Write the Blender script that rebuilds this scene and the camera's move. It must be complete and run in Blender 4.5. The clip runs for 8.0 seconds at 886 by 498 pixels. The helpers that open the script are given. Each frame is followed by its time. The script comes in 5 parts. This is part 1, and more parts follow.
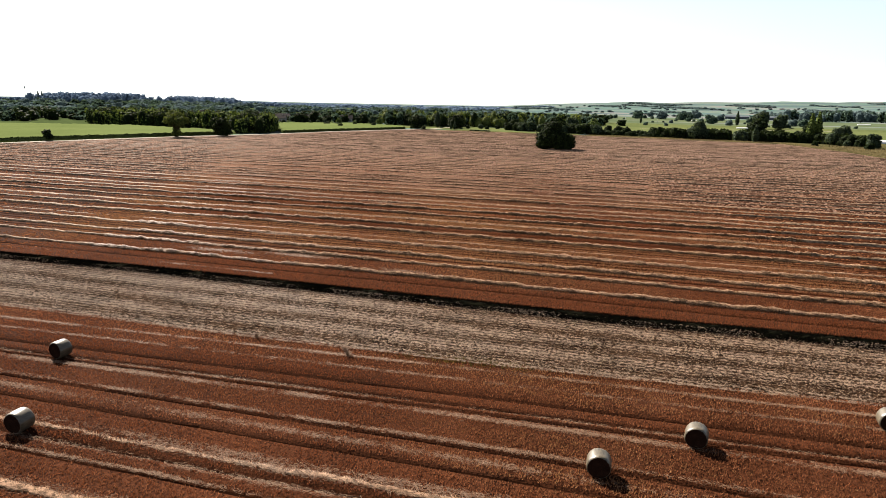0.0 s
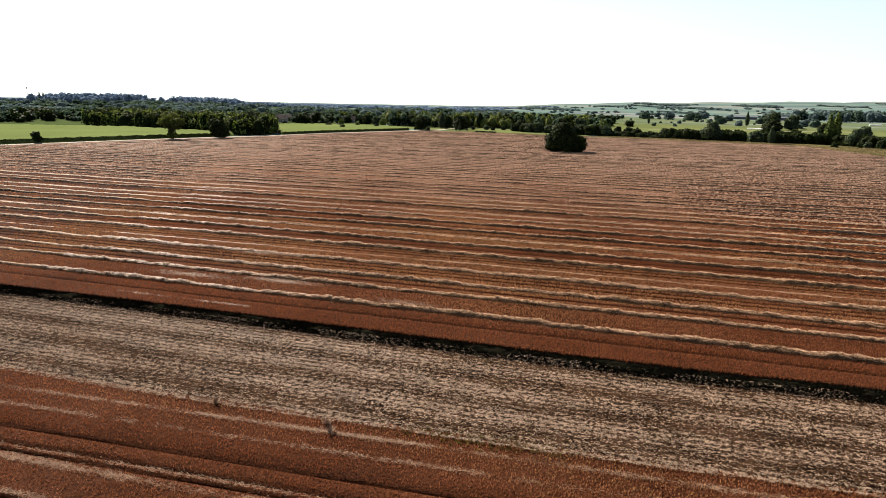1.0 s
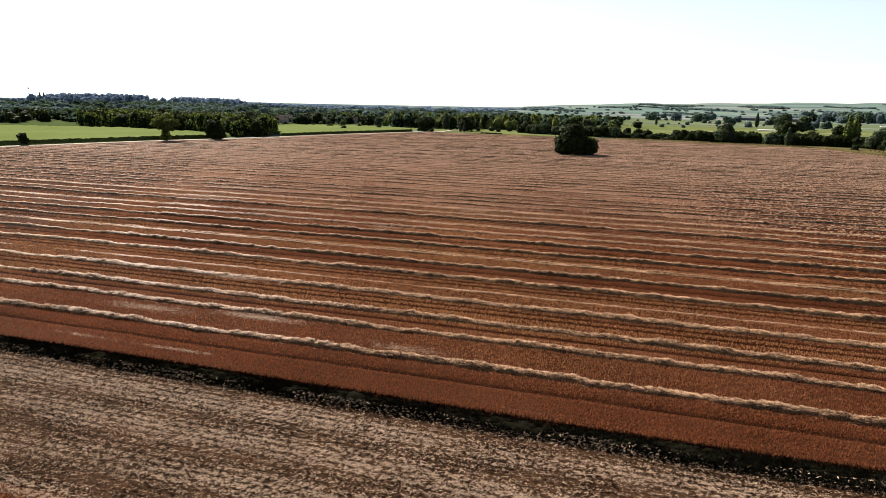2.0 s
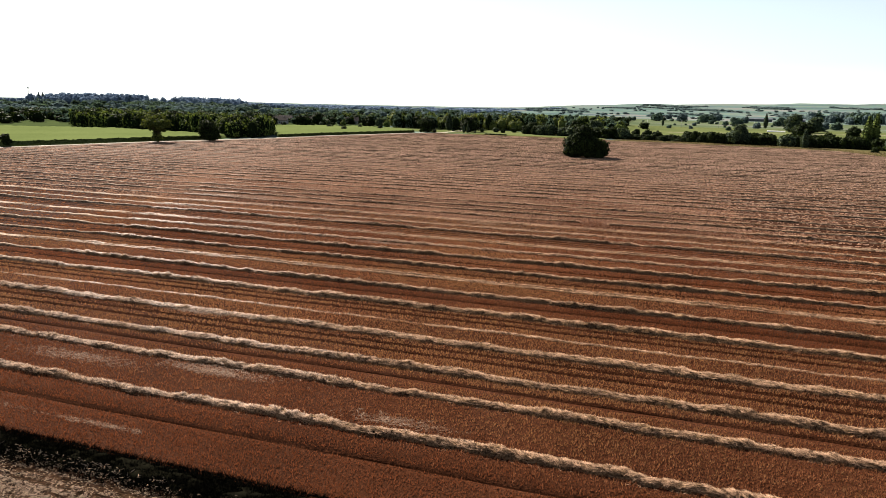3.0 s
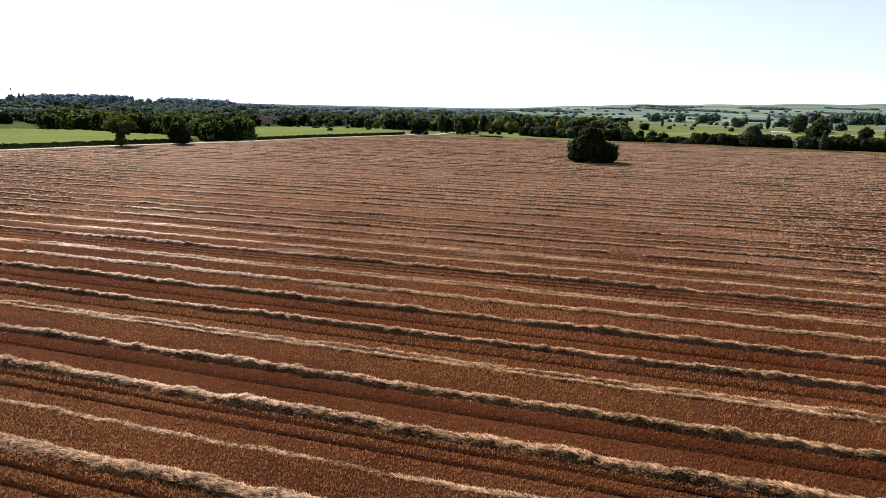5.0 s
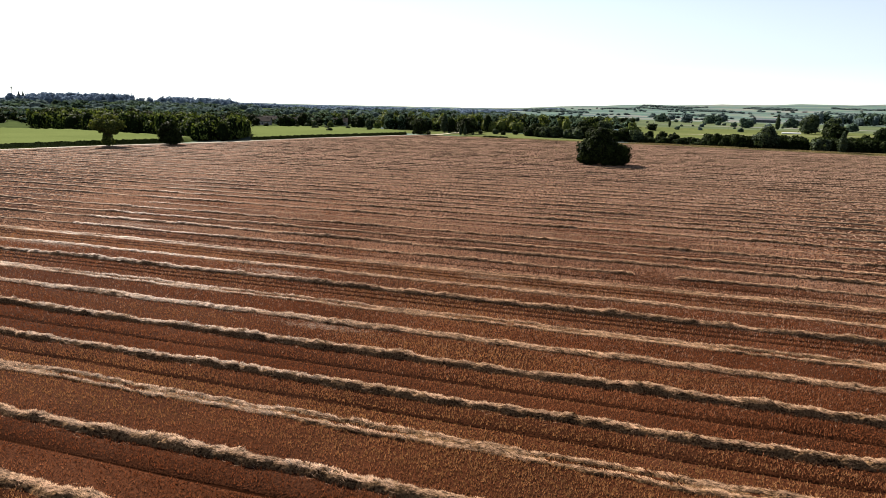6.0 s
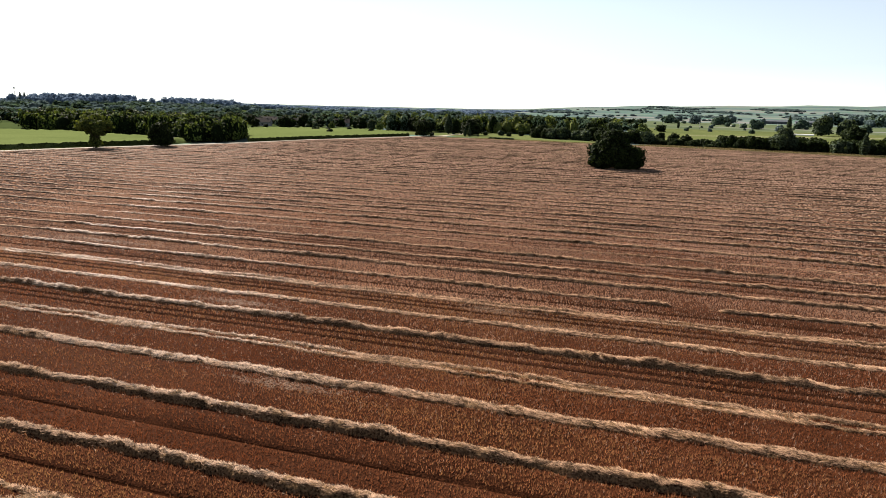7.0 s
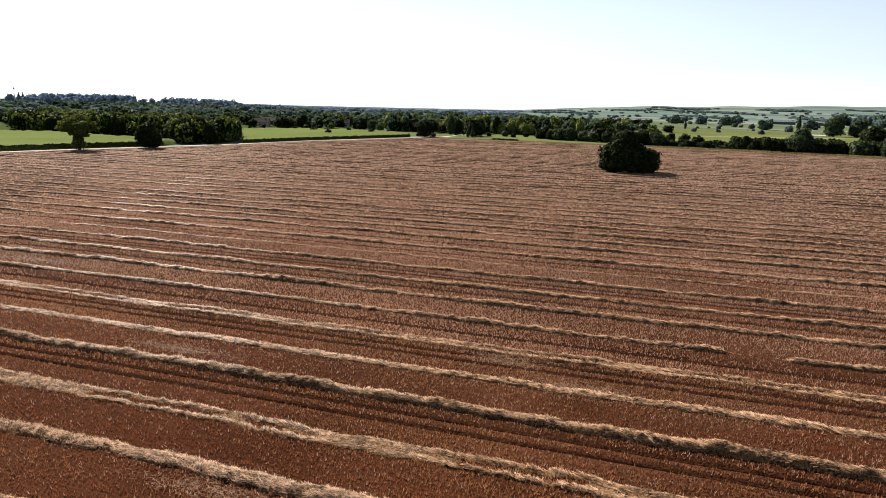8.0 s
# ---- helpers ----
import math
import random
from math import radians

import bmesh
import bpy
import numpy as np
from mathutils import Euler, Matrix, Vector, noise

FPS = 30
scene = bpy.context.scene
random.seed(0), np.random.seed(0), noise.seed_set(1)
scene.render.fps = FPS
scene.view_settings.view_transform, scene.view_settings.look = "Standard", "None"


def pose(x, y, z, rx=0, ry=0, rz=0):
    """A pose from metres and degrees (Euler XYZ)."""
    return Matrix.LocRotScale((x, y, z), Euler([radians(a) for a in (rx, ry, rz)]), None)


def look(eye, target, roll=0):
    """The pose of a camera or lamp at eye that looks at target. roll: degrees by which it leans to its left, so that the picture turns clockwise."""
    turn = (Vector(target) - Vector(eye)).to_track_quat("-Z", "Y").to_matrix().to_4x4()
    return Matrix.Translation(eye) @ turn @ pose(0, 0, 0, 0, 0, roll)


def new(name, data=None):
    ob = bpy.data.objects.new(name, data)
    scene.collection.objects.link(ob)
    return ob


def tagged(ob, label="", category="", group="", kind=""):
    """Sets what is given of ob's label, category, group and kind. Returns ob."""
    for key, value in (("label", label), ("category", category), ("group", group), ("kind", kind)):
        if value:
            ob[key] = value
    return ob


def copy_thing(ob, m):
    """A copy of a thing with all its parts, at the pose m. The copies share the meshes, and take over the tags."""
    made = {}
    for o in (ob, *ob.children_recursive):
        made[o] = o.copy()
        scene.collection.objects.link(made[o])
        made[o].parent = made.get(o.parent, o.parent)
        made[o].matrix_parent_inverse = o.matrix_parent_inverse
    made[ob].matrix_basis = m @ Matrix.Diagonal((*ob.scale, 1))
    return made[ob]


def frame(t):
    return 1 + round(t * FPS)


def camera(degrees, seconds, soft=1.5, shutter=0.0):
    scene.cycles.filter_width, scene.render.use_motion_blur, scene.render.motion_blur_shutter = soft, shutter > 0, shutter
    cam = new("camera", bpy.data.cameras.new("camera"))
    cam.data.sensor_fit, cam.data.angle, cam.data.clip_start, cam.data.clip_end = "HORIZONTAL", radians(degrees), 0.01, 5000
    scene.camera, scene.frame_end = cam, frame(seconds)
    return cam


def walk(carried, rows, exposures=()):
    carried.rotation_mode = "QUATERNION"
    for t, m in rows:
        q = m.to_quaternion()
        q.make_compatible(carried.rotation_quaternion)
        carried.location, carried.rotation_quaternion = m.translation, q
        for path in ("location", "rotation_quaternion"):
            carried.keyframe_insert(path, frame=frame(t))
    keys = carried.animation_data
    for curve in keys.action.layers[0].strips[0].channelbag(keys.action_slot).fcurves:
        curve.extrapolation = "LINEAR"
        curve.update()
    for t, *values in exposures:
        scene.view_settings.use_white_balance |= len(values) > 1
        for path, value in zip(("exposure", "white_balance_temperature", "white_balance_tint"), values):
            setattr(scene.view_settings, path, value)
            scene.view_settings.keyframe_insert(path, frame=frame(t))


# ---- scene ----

# ---------------------------------------------------------------- camera
cam = camera(67.3, 8.0, soft=0.6)
# seconds, place, yaw to the left from +y, pitch, roll
FLIGHT = [
    (0.0, 0.34, 0.19, 23.02, 16.78, -12.56, 1.12),
    (0.5, -1.98, 7.00, 23.01, 16.99, -12.53, 1.07),
    (1.0, -4.38, 13.93, 22.97, 17.14, -12.53, 1.06),
    (1.5, -6.83, 20.94, 22.90, 17.31, -12.50, 1.07),
    (3.0, -13.98, 42.22, 22.58, 17.65, -12.44, 1.18),
    (3.1, -14.43, 43.64, 22.56, 17.67, -12.44, 1.18),
    (3.2, -14.88, 45.06, 22.53, 16.83, -12.43, 1.18),
    (3.5, -16.21, 49.33, 22.44, 16.89, -12.42, 1.17),
    (4.0, -18.34, 56.42, 22.29, 16.96, -12.38, 1.13),
    (4.5, -20.38, 63.50, 22.12, 17.01, -12.35, 1.10),
    (6.0, -26.06, 84.60, 21.56, 17.39, -12.37, 1.22),
    (6.5, -27.90, 91.62, 21.35, 17.58, -12.35, 1.27),
    (7.0, -29.78, 98.66, 21.15, 17.80, -12.29, 1.26),
    (7.5, -31.75, 105.75, 20.94, 17.95, -12.23, 1.21),
    (8.0, -33.89, 112.89, 20.74, 18.05, -12.25, 1.24),
]


def aim(x, y, z, yaw, pitch, roll):
    a, b = radians(yaw), radians(pitch)
    ahead = Vector((-math.sin(a) * math.cos(b), math.cos(a) * math.cos(b), math.sin(b)))
    eye = Vector((x, y, z))
    return look(eye, eye + ahead * 50, roll)


walk(cam, [(row[0], aim(*row[1:])) for row in FLIGHT], exposures=[(0.0, 2.5), (2.0, 2.45), (4.5, 2.35), (8.0, 2.28)])

# ---------------------------------------------------------------- sky and sun
SUN_LEFT, SUN_UP = 53.0, 36.0  # degrees to the left of +y, degrees over the horizon
world = bpy.data.worlds.new("sky")
scene.world = world
world.use_nodes = True
wn = world.node_tree
sky = wn.nodes.new("ShaderNodeTexSky")
sky.sky_type, sky.sun_disc = "NISHITA", False
sky.sun_elevation, sky.sun_rotation = radians(SUN_UP), radians(-SUN_LEFT)
sky.air_density, sky.dust_density, sky.ozone_density = 0.9, 0.0, 1.5
background = wn.nodes["Background"]
background.inputs["Strength"].default_value = 0.029
haze = wn.nodes.new("ShaderNodeHueSaturation")
haze.inputs["Saturation"].default_value = 0.4
wn.links.new(sky.outputs["Color"], haze.inputs["Color"])
cool = wn.nodes.new("ShaderNodeMix")
cool.data_type, cool.blend_type = "RGBA", "MULTIPLY"
cool.inputs[0].default_value, cool.inputs[7].default_value = 1.0, (0.95, 1.0, 1.05, 1)
wn.links.new(haze.outputs["Color"], cool.inputs[6])
wn.links.new(cool.outputs[2], background.inputs["Color"])
lamp = bpy.data.lights.new("sun", "SUN")
lamp.energy, lamp.angle, lamp.color = 5.0, radians(0.6), (1.0, 0.905, 0.80)
sun = new("sun", lamp)
a, b = radians(SUN_LEFT), radians(SUN_UP)
sun.matrix_world = look((0, 0, 60), Vector((0, 0, 60)) - Vector((-math.sin(a) * math.cos(b), math.cos(a) * math.cos(b), math.sin(b))))

# ---------------------------------------------------------------- materials


def material(name, dark, light, rough=0.8, fine=6.0, broad=0.15, bump=0.3, depth=0.05, leaf=0.0, squash=(1, 1, 1), spread=0.35, gloss=0.1, piece=0.0, fuzz=0.0, glow=(1.3, 1.25, 0.5), mix=0.5):
    """Two noises, broad and fine, mix a dark and a light tone; the fine one gives relief too. leaf: share of light let through. piece: change from piece to piece."""
    m = bpy.data.materials.new(name)
    m.use_nodes = True
    n, l = m.node_tree.nodes, m.node_tree.links
    shader = n["Principled BSDF"]
    where = n.new("ShaderNodeTexCoord")
    turn = n.new("ShaderNodeMapping")
    turn.inputs["Scale"].default_value = squash
    l.new(where.outputs["Object"], turn.inputs["Vector"])
    small, large = n.new("ShaderNodeTexNoise"), n.new("ShaderNodeTexNoise")
    small.inputs["Scale"].default_value, small.inputs["Detail"].default_value = fine, 6.0
    large.inputs["Scale"].default_value, large.inputs["Detail"].default_value = broad, 4.0
    l.new(turn.outputs["Vector"], small.inputs["Vector"])
    l.new(turn.outputs["Vector"], large.inputs["Vector"])
    both = n.new("ShaderNodeMix")
    both.data_type = "FLOAT"
    both.inputs[0].default_value = mix
    l.new(small.outputs["Fac"], both.inputs[2])
    l.new(large.outputs["Fac"], both.inputs[3])
    value = both.outputs[0]
    if piece:
        chance = n.new("ShaderNodeNewGeometry")
        sway = n.new("ShaderNodeMath")
        sway.operation = "MULTIPLY_ADD"
        sway.inputs[1].default_value, sway.inputs[2].default_value = piece, -piece / 2
        l.new(chance.outputs["Random Per Island"], sway.inputs[0])
        whole = n.new("ShaderNodeMath")
        whole.operation = "ADD"
        l.new(sway.outputs[0], whole.inputs[0])
        l.new(value, whole.inputs[1])
        value = whole.outputs[0]
    ramp = n.new("ShaderNodeValToRGB")
    ramp.color_ramp.elements[0].position, ramp.color_ramp.elements[1].position = 0.5 - spread / 2, 0.5 + spread / 2
    ramp.color_ramp.elements[0].color, ramp.color_ramp.elements[1].color = (*dark, 1), (*light, 1)
    l.new(value, ramp.inputs["Fac"])
    l.new(ramp.outputs["Color"], shader.inputs["Base Color"])
    shader.inputs["Roughness"].default_value = rough
    shader.inputs["Specular IOR Level"].default_value = gloss
    if fuzz:
        shader.inputs["Sheen Weight"].default_value, shader.inputs["Sheen Roughness"].default_value = fuzz, 0.5
        l.new(ramp.outputs["Color"], shader.inputs["Sheen Tint"])
    if bump:
        relief = n.new("ShaderNodeBump")
        relief.inputs["Strength"].default_value, relief.inputs["Distance"].default_value = bump, depth
        l.new(small.outputs["Fac"], relief.inputs["Height"])
        l.new(relief.outputs["Normal"], shader.inputs["Normal"])
    if leaf:
        thin, mixed = n.new("ShaderNodeBsdfTranslucent"), n.new("ShaderNodeMixShader")
        warm = n.new("ShaderNodeMix")
        warm.data_type, warm.blend_type = "RGBA", "MULTIPLY"
        warm.inputs[0].default_value = 1.0
        warm.inputs[7].default_value = (*glow, 1)
        l.new(ramp.outputs["Color"], warm.inputs[6])
        l.new(warm.outputs[2], thin.inputs["Color"])
        mixed.inputs[0].default_value = leaf
        l.new(shader.outputs[0], mixed.inputs[1])
        l.new(thin.outputs[0], mixed.inputs[2])
        l.new(mixed.outputs[0], n["Material Output"].inputs["Surface"])
    return m


STUBBLE_SOIL = material("stubble_soil", (0.0020, 0.0006, 0.0003), (0.043, 0.0152, 0.0070), 0.7, fine=9.0, broad=0.10, bump=0.7, depth=0.12, squash=(1, 0.55, 1), spread=0.30, mix=0.22, gloss=0.0015)
# darker than the field soil: shade painted into the hollows of the ruts
RUT_SOIL = material("shaded_rut_soil", (0.004672, 0.001588, 0.000841), (0.01495, 0.005373, 0.00257), 0.9, fine=5.0, broad=0.2, bump=0.8, depth=0.1, squash=(0.3, 1, 1), gloss=0)
STUBBLE = material("stubble_stalks", (0.072, 0.0290, 0.0138), (0.250, 0.105, 0.0510), 0.6, fine=1.5, broad=0.05, bump=0, squash=(0.3, 1, 1), spread=0.5, piece=0.35, leaf=0.28, glow=(1.05, 1.0, 0.95), gloss=0.003)
STUBBLE_RED = material("red_stubble_stalks", (0.054, 0.0175, 0.0078), (0.176, 0.060, 0.0265), 0.6, fine=1.5, broad=0.05, bump=0, squash=(0.3, 1, 1), spread=0.5, piece=0.35, leaf=0.28, glow=(1.05, 1.0, 0.95), gloss=0.002)
STUBBLE_OLIVE = material("olive_stubble_stalks", (0.086, 0.0440, 0.0210), (0.304, 0.159, 0.0770), 0.6, fine=1.5, broad=0.05, bump=0, squash=(0.3, 1, 1), spread=0.5, piece=0.35, leaf=0.28, glow=(1.1, 1.0, 0.85), gloss=0.003)
# stalks of the far field, coloured paler in place of tips lit at low angles
STUBBLE_BROWN = material("brown_stubble_stalks", (0.160, 0.0940, 0.0630), (0.366, 0.221, 0.1520), 0.6, fine=1.0, broad=0.04, bump=0, squash=(0.3, 1, 1), spread=0.5, piece=0.2, leaf=0.28, glow=(1.1, 1.0, 0.9), gloss=0.003)
STUBBLE_PALE = material("pale_stubble_stalks", (0.145, 0.0970, 0.0735), (0.338, 0.239, 0.1870), 0.6, fine=0.6, broad=0.03, bump=0, squash=(0.2, 1, 1), spread=0.5, piece=0.2, leaf=0.36, glow=(1.1, 1.0, 0.95), gloss=0.003)
STRAW_PALE = material("pale_straw", (0.0210, 0.0118, 0.0066), (0.205, 0.140, 0.0920), 0.5, fine=3.0, broad=0.3, bump=0.7, depth=0.12, squash=(0.5, 1, 1), spread=0.3, mix=0.3, gloss=0.004)
# bank straw darkened so that the rows' near sides look shaded
STRAW_SHADE = material("straw", (0.0080, 0.0040, 0.0019), (0.135, 0.082, 0.0440), 0.5, fine=7.0, broad=0.4, bump=0.6, depth=0.10, spread=0.26, mix=0.3, gloss=0.004)
STRAW_STALK = material("straw_stalks", (0.015, 0.0078, 0.0040), (0.365, 0.230, 0.1480), 0.42, fine=3.0, broad=0.25, bump=0, spread=0.30, mix=0.3, piece=0.32, leaf=0.15, glow=(1.1, 1.0, 0.9), gloss=0.009)
GREY_SOIL = material("grey_soil", (0.0026, 0.0014, 0.0008), (0.028, 0.0152, 0.0088), 0.9, fine=6.0, broad=0.35, bump=0.7, depth=0.1, squash=(0.45, 0.8, 1), spread=0.2, mix=0.3, gloss=0.002)
STRAW_OLD = material("flattened_straw", (0.062, 0.0370, 0.0230), (0.215, 0.1420, 0.0960), 0.5, fine=3.0, broad=0.2, bump=0, spread=0.6, piece=0.4, gloss=0.015)
CHAFF = material("chopped_residue", (0.046, 0.0310, 0.0210), (0.280, 0.2020, 0.1440), 0.5, fine=3.0, broad=0.3, bump=0, spread=0.6, piece=0.5, gloss=0.02)
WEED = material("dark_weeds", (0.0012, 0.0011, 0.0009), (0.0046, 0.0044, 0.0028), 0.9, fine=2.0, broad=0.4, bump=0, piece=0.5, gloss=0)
LEAF = material("tree_leaves", (0.0040, 0.0070, 0.0030), (0.0185, 0.0270, 0.0080), 0.75, fine=0.5, broad=0.1, bump=0, piece=0.6, leaf=0.14, gloss=0.02)
LEAF_COOL = material("cool_leaves", (0.01581, 0.0247, 0.01581), (0.04742, 0.06323, 0.03656), 0.75, fine=0.5, broad=0.1, bump=0, piece=0.6, leaf=0.22, gloss=0.03)
LEAF_GOLD = material("yellow_green_leaves", (0.0170, 0.0280, 0.0080), (0.1000, 0.1300, 0.0320), 0.8, fine=0.5, broad=0.1, bump=0, piece=0.7, leaf=0.13, gloss=0.03)
# aerial haze painted into the colour: lighter, bluer leaves for distant trees
LEAF_FAR = material("hazed_far_leaves", (0.0250, 0.0410, 0.0340), (0.0720, 0.1020, 0.0740), 0.9, fine=0.05, broad=0.01, bump=0, piece=0.4, leaf=0.18, gloss=0.0, glow=(1.15, 1.15, 0.8))
LEAF_HAZED = material("hazed_distant_leaves", (0.082, 0.116, 0.168), (0.118, 0.158, 0.216), 0.9, fine=0.05, broad=0.01, bump=0, piece=0.08, leaf=0.2, gloss=0.0, glow=(1, 1, 1))
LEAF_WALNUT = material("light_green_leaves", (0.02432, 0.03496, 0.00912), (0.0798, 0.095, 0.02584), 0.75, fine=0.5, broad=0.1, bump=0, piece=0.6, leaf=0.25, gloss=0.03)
# likewise greyed and blued to stand for haze
LEAF_HILL = material("hazed_blue_green_leaves", (0.052, 0.076, 0.078), (0.082, 0.110, 0.106), 0.9, fine=0.05, broad=0.01, bump=0, piece=0.3, leaf=0.3, gloss=0.0, glow=(1, 1, 1))
# near-black for the added crown cores, standing for shade between the leaves
INNER = material("crown_shade_core", (0.00304, 0.00532, 0.00228), (0.0076, 0.01216, 0.00456), 0.95, fine=1.5, broad=0.3, bump=0.5, gloss=0.0)
BARK = material("bark", (0.02628, 0.01927, 0.01402), (0.07008, 0.05256, 0.03796), 0.9, fine=7.0, broad=1.0, bump=0.6, squash=(1, 1, 0.3))
CROP = material("green_crop", (0.04327, 0.05665, 0.01887), (0.06935, 0.08497, 0.03106), 0.9, fine=1.2, broad=0.02, bump=0.4, depth=0.15, spread=0.45, gloss=0.0)
CROP_LEAF = material("crop_leaves", (0.04234, 0.05548, 0.01825), (0.07154, 0.08614, 0.03066), 0.9, fine=0.8, broad=0.03, bump=0, piece=0.1, leaf=0.1, gloss=0.0)
GRASS = material("dry_verge_grass", (0.01997, 0.01997, 0.007358), (0.06044, 0.05256, 0.02365), 0.9, fine=0.9, broad=0.06, bump=0.5, depth=0.1, spread=0.3, gloss=0.0)
DIRT = material("pale_track_dirt", (0.1168, 0.09636, 0.073), (0.2102, 0.181, 0.146), 0.9, fine=2.0, broad=0.15, bump=0.3)
NET = material("bale_straw", (0.020, 0.0155, 0.010), (0.085, 0.070, 0.046), 0.38, fine=9.0, broad=1.6, bump=0.25, depth=0.02, squash=(1, 0.3, 1), spread=0.3, gloss=0.4)
# straw of the bale ends, coloured far darker to put their shade in
BALE_END = material("shaded_bale_end_straw", (0.006, 0.0032, 0.0022), (0.024, 0.0115, 0.0075), 0.9, fine=14.0, broad=2.0, bump=0.9, depth=0.05, gloss=0)
PLASTER = material("house_plaster", (0.1688, 0.1638, 0.1588), (0.2978, 0.288, 0.273), 0.9, fine=3.0, broad=0.4, bump=0.1)
TILE = material("roof_tiles", (0.02044, 0.01752, 0.01752), (0.04964, 0.04088, 0.03796), 0.9, fine=5.0, broad=0.5, bump=0.5, gloss=0.02)
SHED_METAL = material("shed_metal", (0.03504, 0.03971, 0.04672), (0.07592, 0.08293, 0.09344), 0.5, fine=3.0, broad=0.2, bump=0.1)
WHITE = material("white_sheeting", (0.2803, 0.2873, 0.2943), (0.4205, 0.4275, 0.4275), 0.6, fine=2.0, broad=0.2, bump=0.1)
GLASS = material("window_glass", (0.01168, 0.0146, 0.01752), (0.0292, 0.03504, 0.04088), 0.1, fine=1.0, broad=0.3, bump=0)
STEEL = material("galvanised_steel", (0.1635, 0.1694, 0.1752), (0.2628, 0.2686, 0.2745), 0.45, fine=5.0, broad=0.5, bump=0)


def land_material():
    """Meadows, ploughland and stubble in long plots, with a broad drift of tone; distance haze is painted in as a
    bluish tint.
    """
    m = bpy.data.materials.new("hazed_far_land")
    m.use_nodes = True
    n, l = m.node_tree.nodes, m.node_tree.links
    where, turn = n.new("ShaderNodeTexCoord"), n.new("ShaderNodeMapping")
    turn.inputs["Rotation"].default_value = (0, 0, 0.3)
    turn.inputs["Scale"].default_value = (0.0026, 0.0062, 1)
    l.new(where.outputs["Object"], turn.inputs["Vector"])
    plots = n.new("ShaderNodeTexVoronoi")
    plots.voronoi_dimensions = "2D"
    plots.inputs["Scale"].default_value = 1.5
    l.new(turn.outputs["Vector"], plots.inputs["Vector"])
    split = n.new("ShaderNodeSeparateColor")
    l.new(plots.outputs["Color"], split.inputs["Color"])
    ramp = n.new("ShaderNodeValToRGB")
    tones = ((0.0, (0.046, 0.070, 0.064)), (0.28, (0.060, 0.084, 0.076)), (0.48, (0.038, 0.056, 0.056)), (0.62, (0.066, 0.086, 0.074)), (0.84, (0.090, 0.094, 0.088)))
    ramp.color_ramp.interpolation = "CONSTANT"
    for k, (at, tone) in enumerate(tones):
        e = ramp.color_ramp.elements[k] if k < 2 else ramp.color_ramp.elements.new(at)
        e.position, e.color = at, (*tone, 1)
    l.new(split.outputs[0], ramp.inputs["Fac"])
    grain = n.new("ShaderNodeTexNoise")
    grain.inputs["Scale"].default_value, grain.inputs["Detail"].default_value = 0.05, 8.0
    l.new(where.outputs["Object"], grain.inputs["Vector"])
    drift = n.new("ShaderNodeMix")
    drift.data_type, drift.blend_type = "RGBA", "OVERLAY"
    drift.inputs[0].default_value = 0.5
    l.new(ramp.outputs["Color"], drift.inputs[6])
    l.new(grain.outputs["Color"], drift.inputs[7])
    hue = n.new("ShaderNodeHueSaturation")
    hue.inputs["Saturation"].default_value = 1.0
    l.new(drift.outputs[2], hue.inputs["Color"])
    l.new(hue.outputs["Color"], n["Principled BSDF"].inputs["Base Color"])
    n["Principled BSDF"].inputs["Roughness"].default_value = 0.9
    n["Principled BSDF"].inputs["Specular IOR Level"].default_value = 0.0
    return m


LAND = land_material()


def soil_by_place(m, dark, light):
    """The red soil goes over into a paler tone beyond the middle of the field, painted in for lit stubble tips seen at
    a low angle.
    """
    n, l = m.node_tree.nodes, m.node_tree.links
    base = n["Principled BSDF"].inputs["Base Color"]
    first = base.links[0].from_node
    second = n.new("ShaderNodeValToRGB")
    for k, tone in enumerate((dark, light)):
        second.color_ramp.elements[k].position = first.color_ramp.elements[k].position
        second.color_ramp.elements[k].color = (*tone, 1)
    l.new(first.inputs["Fac"].links[0].from_socket, second.inputs["Fac"])

    def math_node(kind, *given):
        node = n.new("ShaderNodeMath")
        node.operation = kind
        for k, g in enumerate(given):
            if isinstance(g, (int, float)):
                node.inputs[k].default_value = g
            else:
                l.new(g, node.inputs[k])
        return node.outputs[0]

    def ramped(value, lo, hi):
        node = n.new("ShaderNodeMapRange")
        node.inputs["From Min"].default_value, node.inputs["From Max"].default_value = lo, hi
        l.new(value, node.inputs["Value"])
        return node.outputs["Result"]

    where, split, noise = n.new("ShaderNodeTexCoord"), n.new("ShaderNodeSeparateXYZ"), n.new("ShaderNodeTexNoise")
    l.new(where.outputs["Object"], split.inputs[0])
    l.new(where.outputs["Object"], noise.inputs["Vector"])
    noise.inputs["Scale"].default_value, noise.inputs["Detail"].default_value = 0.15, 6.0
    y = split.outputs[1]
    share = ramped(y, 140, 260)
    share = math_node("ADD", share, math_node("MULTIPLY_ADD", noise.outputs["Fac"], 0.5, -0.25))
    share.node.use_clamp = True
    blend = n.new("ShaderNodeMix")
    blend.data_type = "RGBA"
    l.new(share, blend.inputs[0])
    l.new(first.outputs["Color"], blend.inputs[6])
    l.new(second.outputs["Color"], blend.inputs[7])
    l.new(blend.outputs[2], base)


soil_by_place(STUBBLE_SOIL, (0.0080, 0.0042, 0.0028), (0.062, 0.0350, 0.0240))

# ---------------------------------------------------------------- mesh helpers


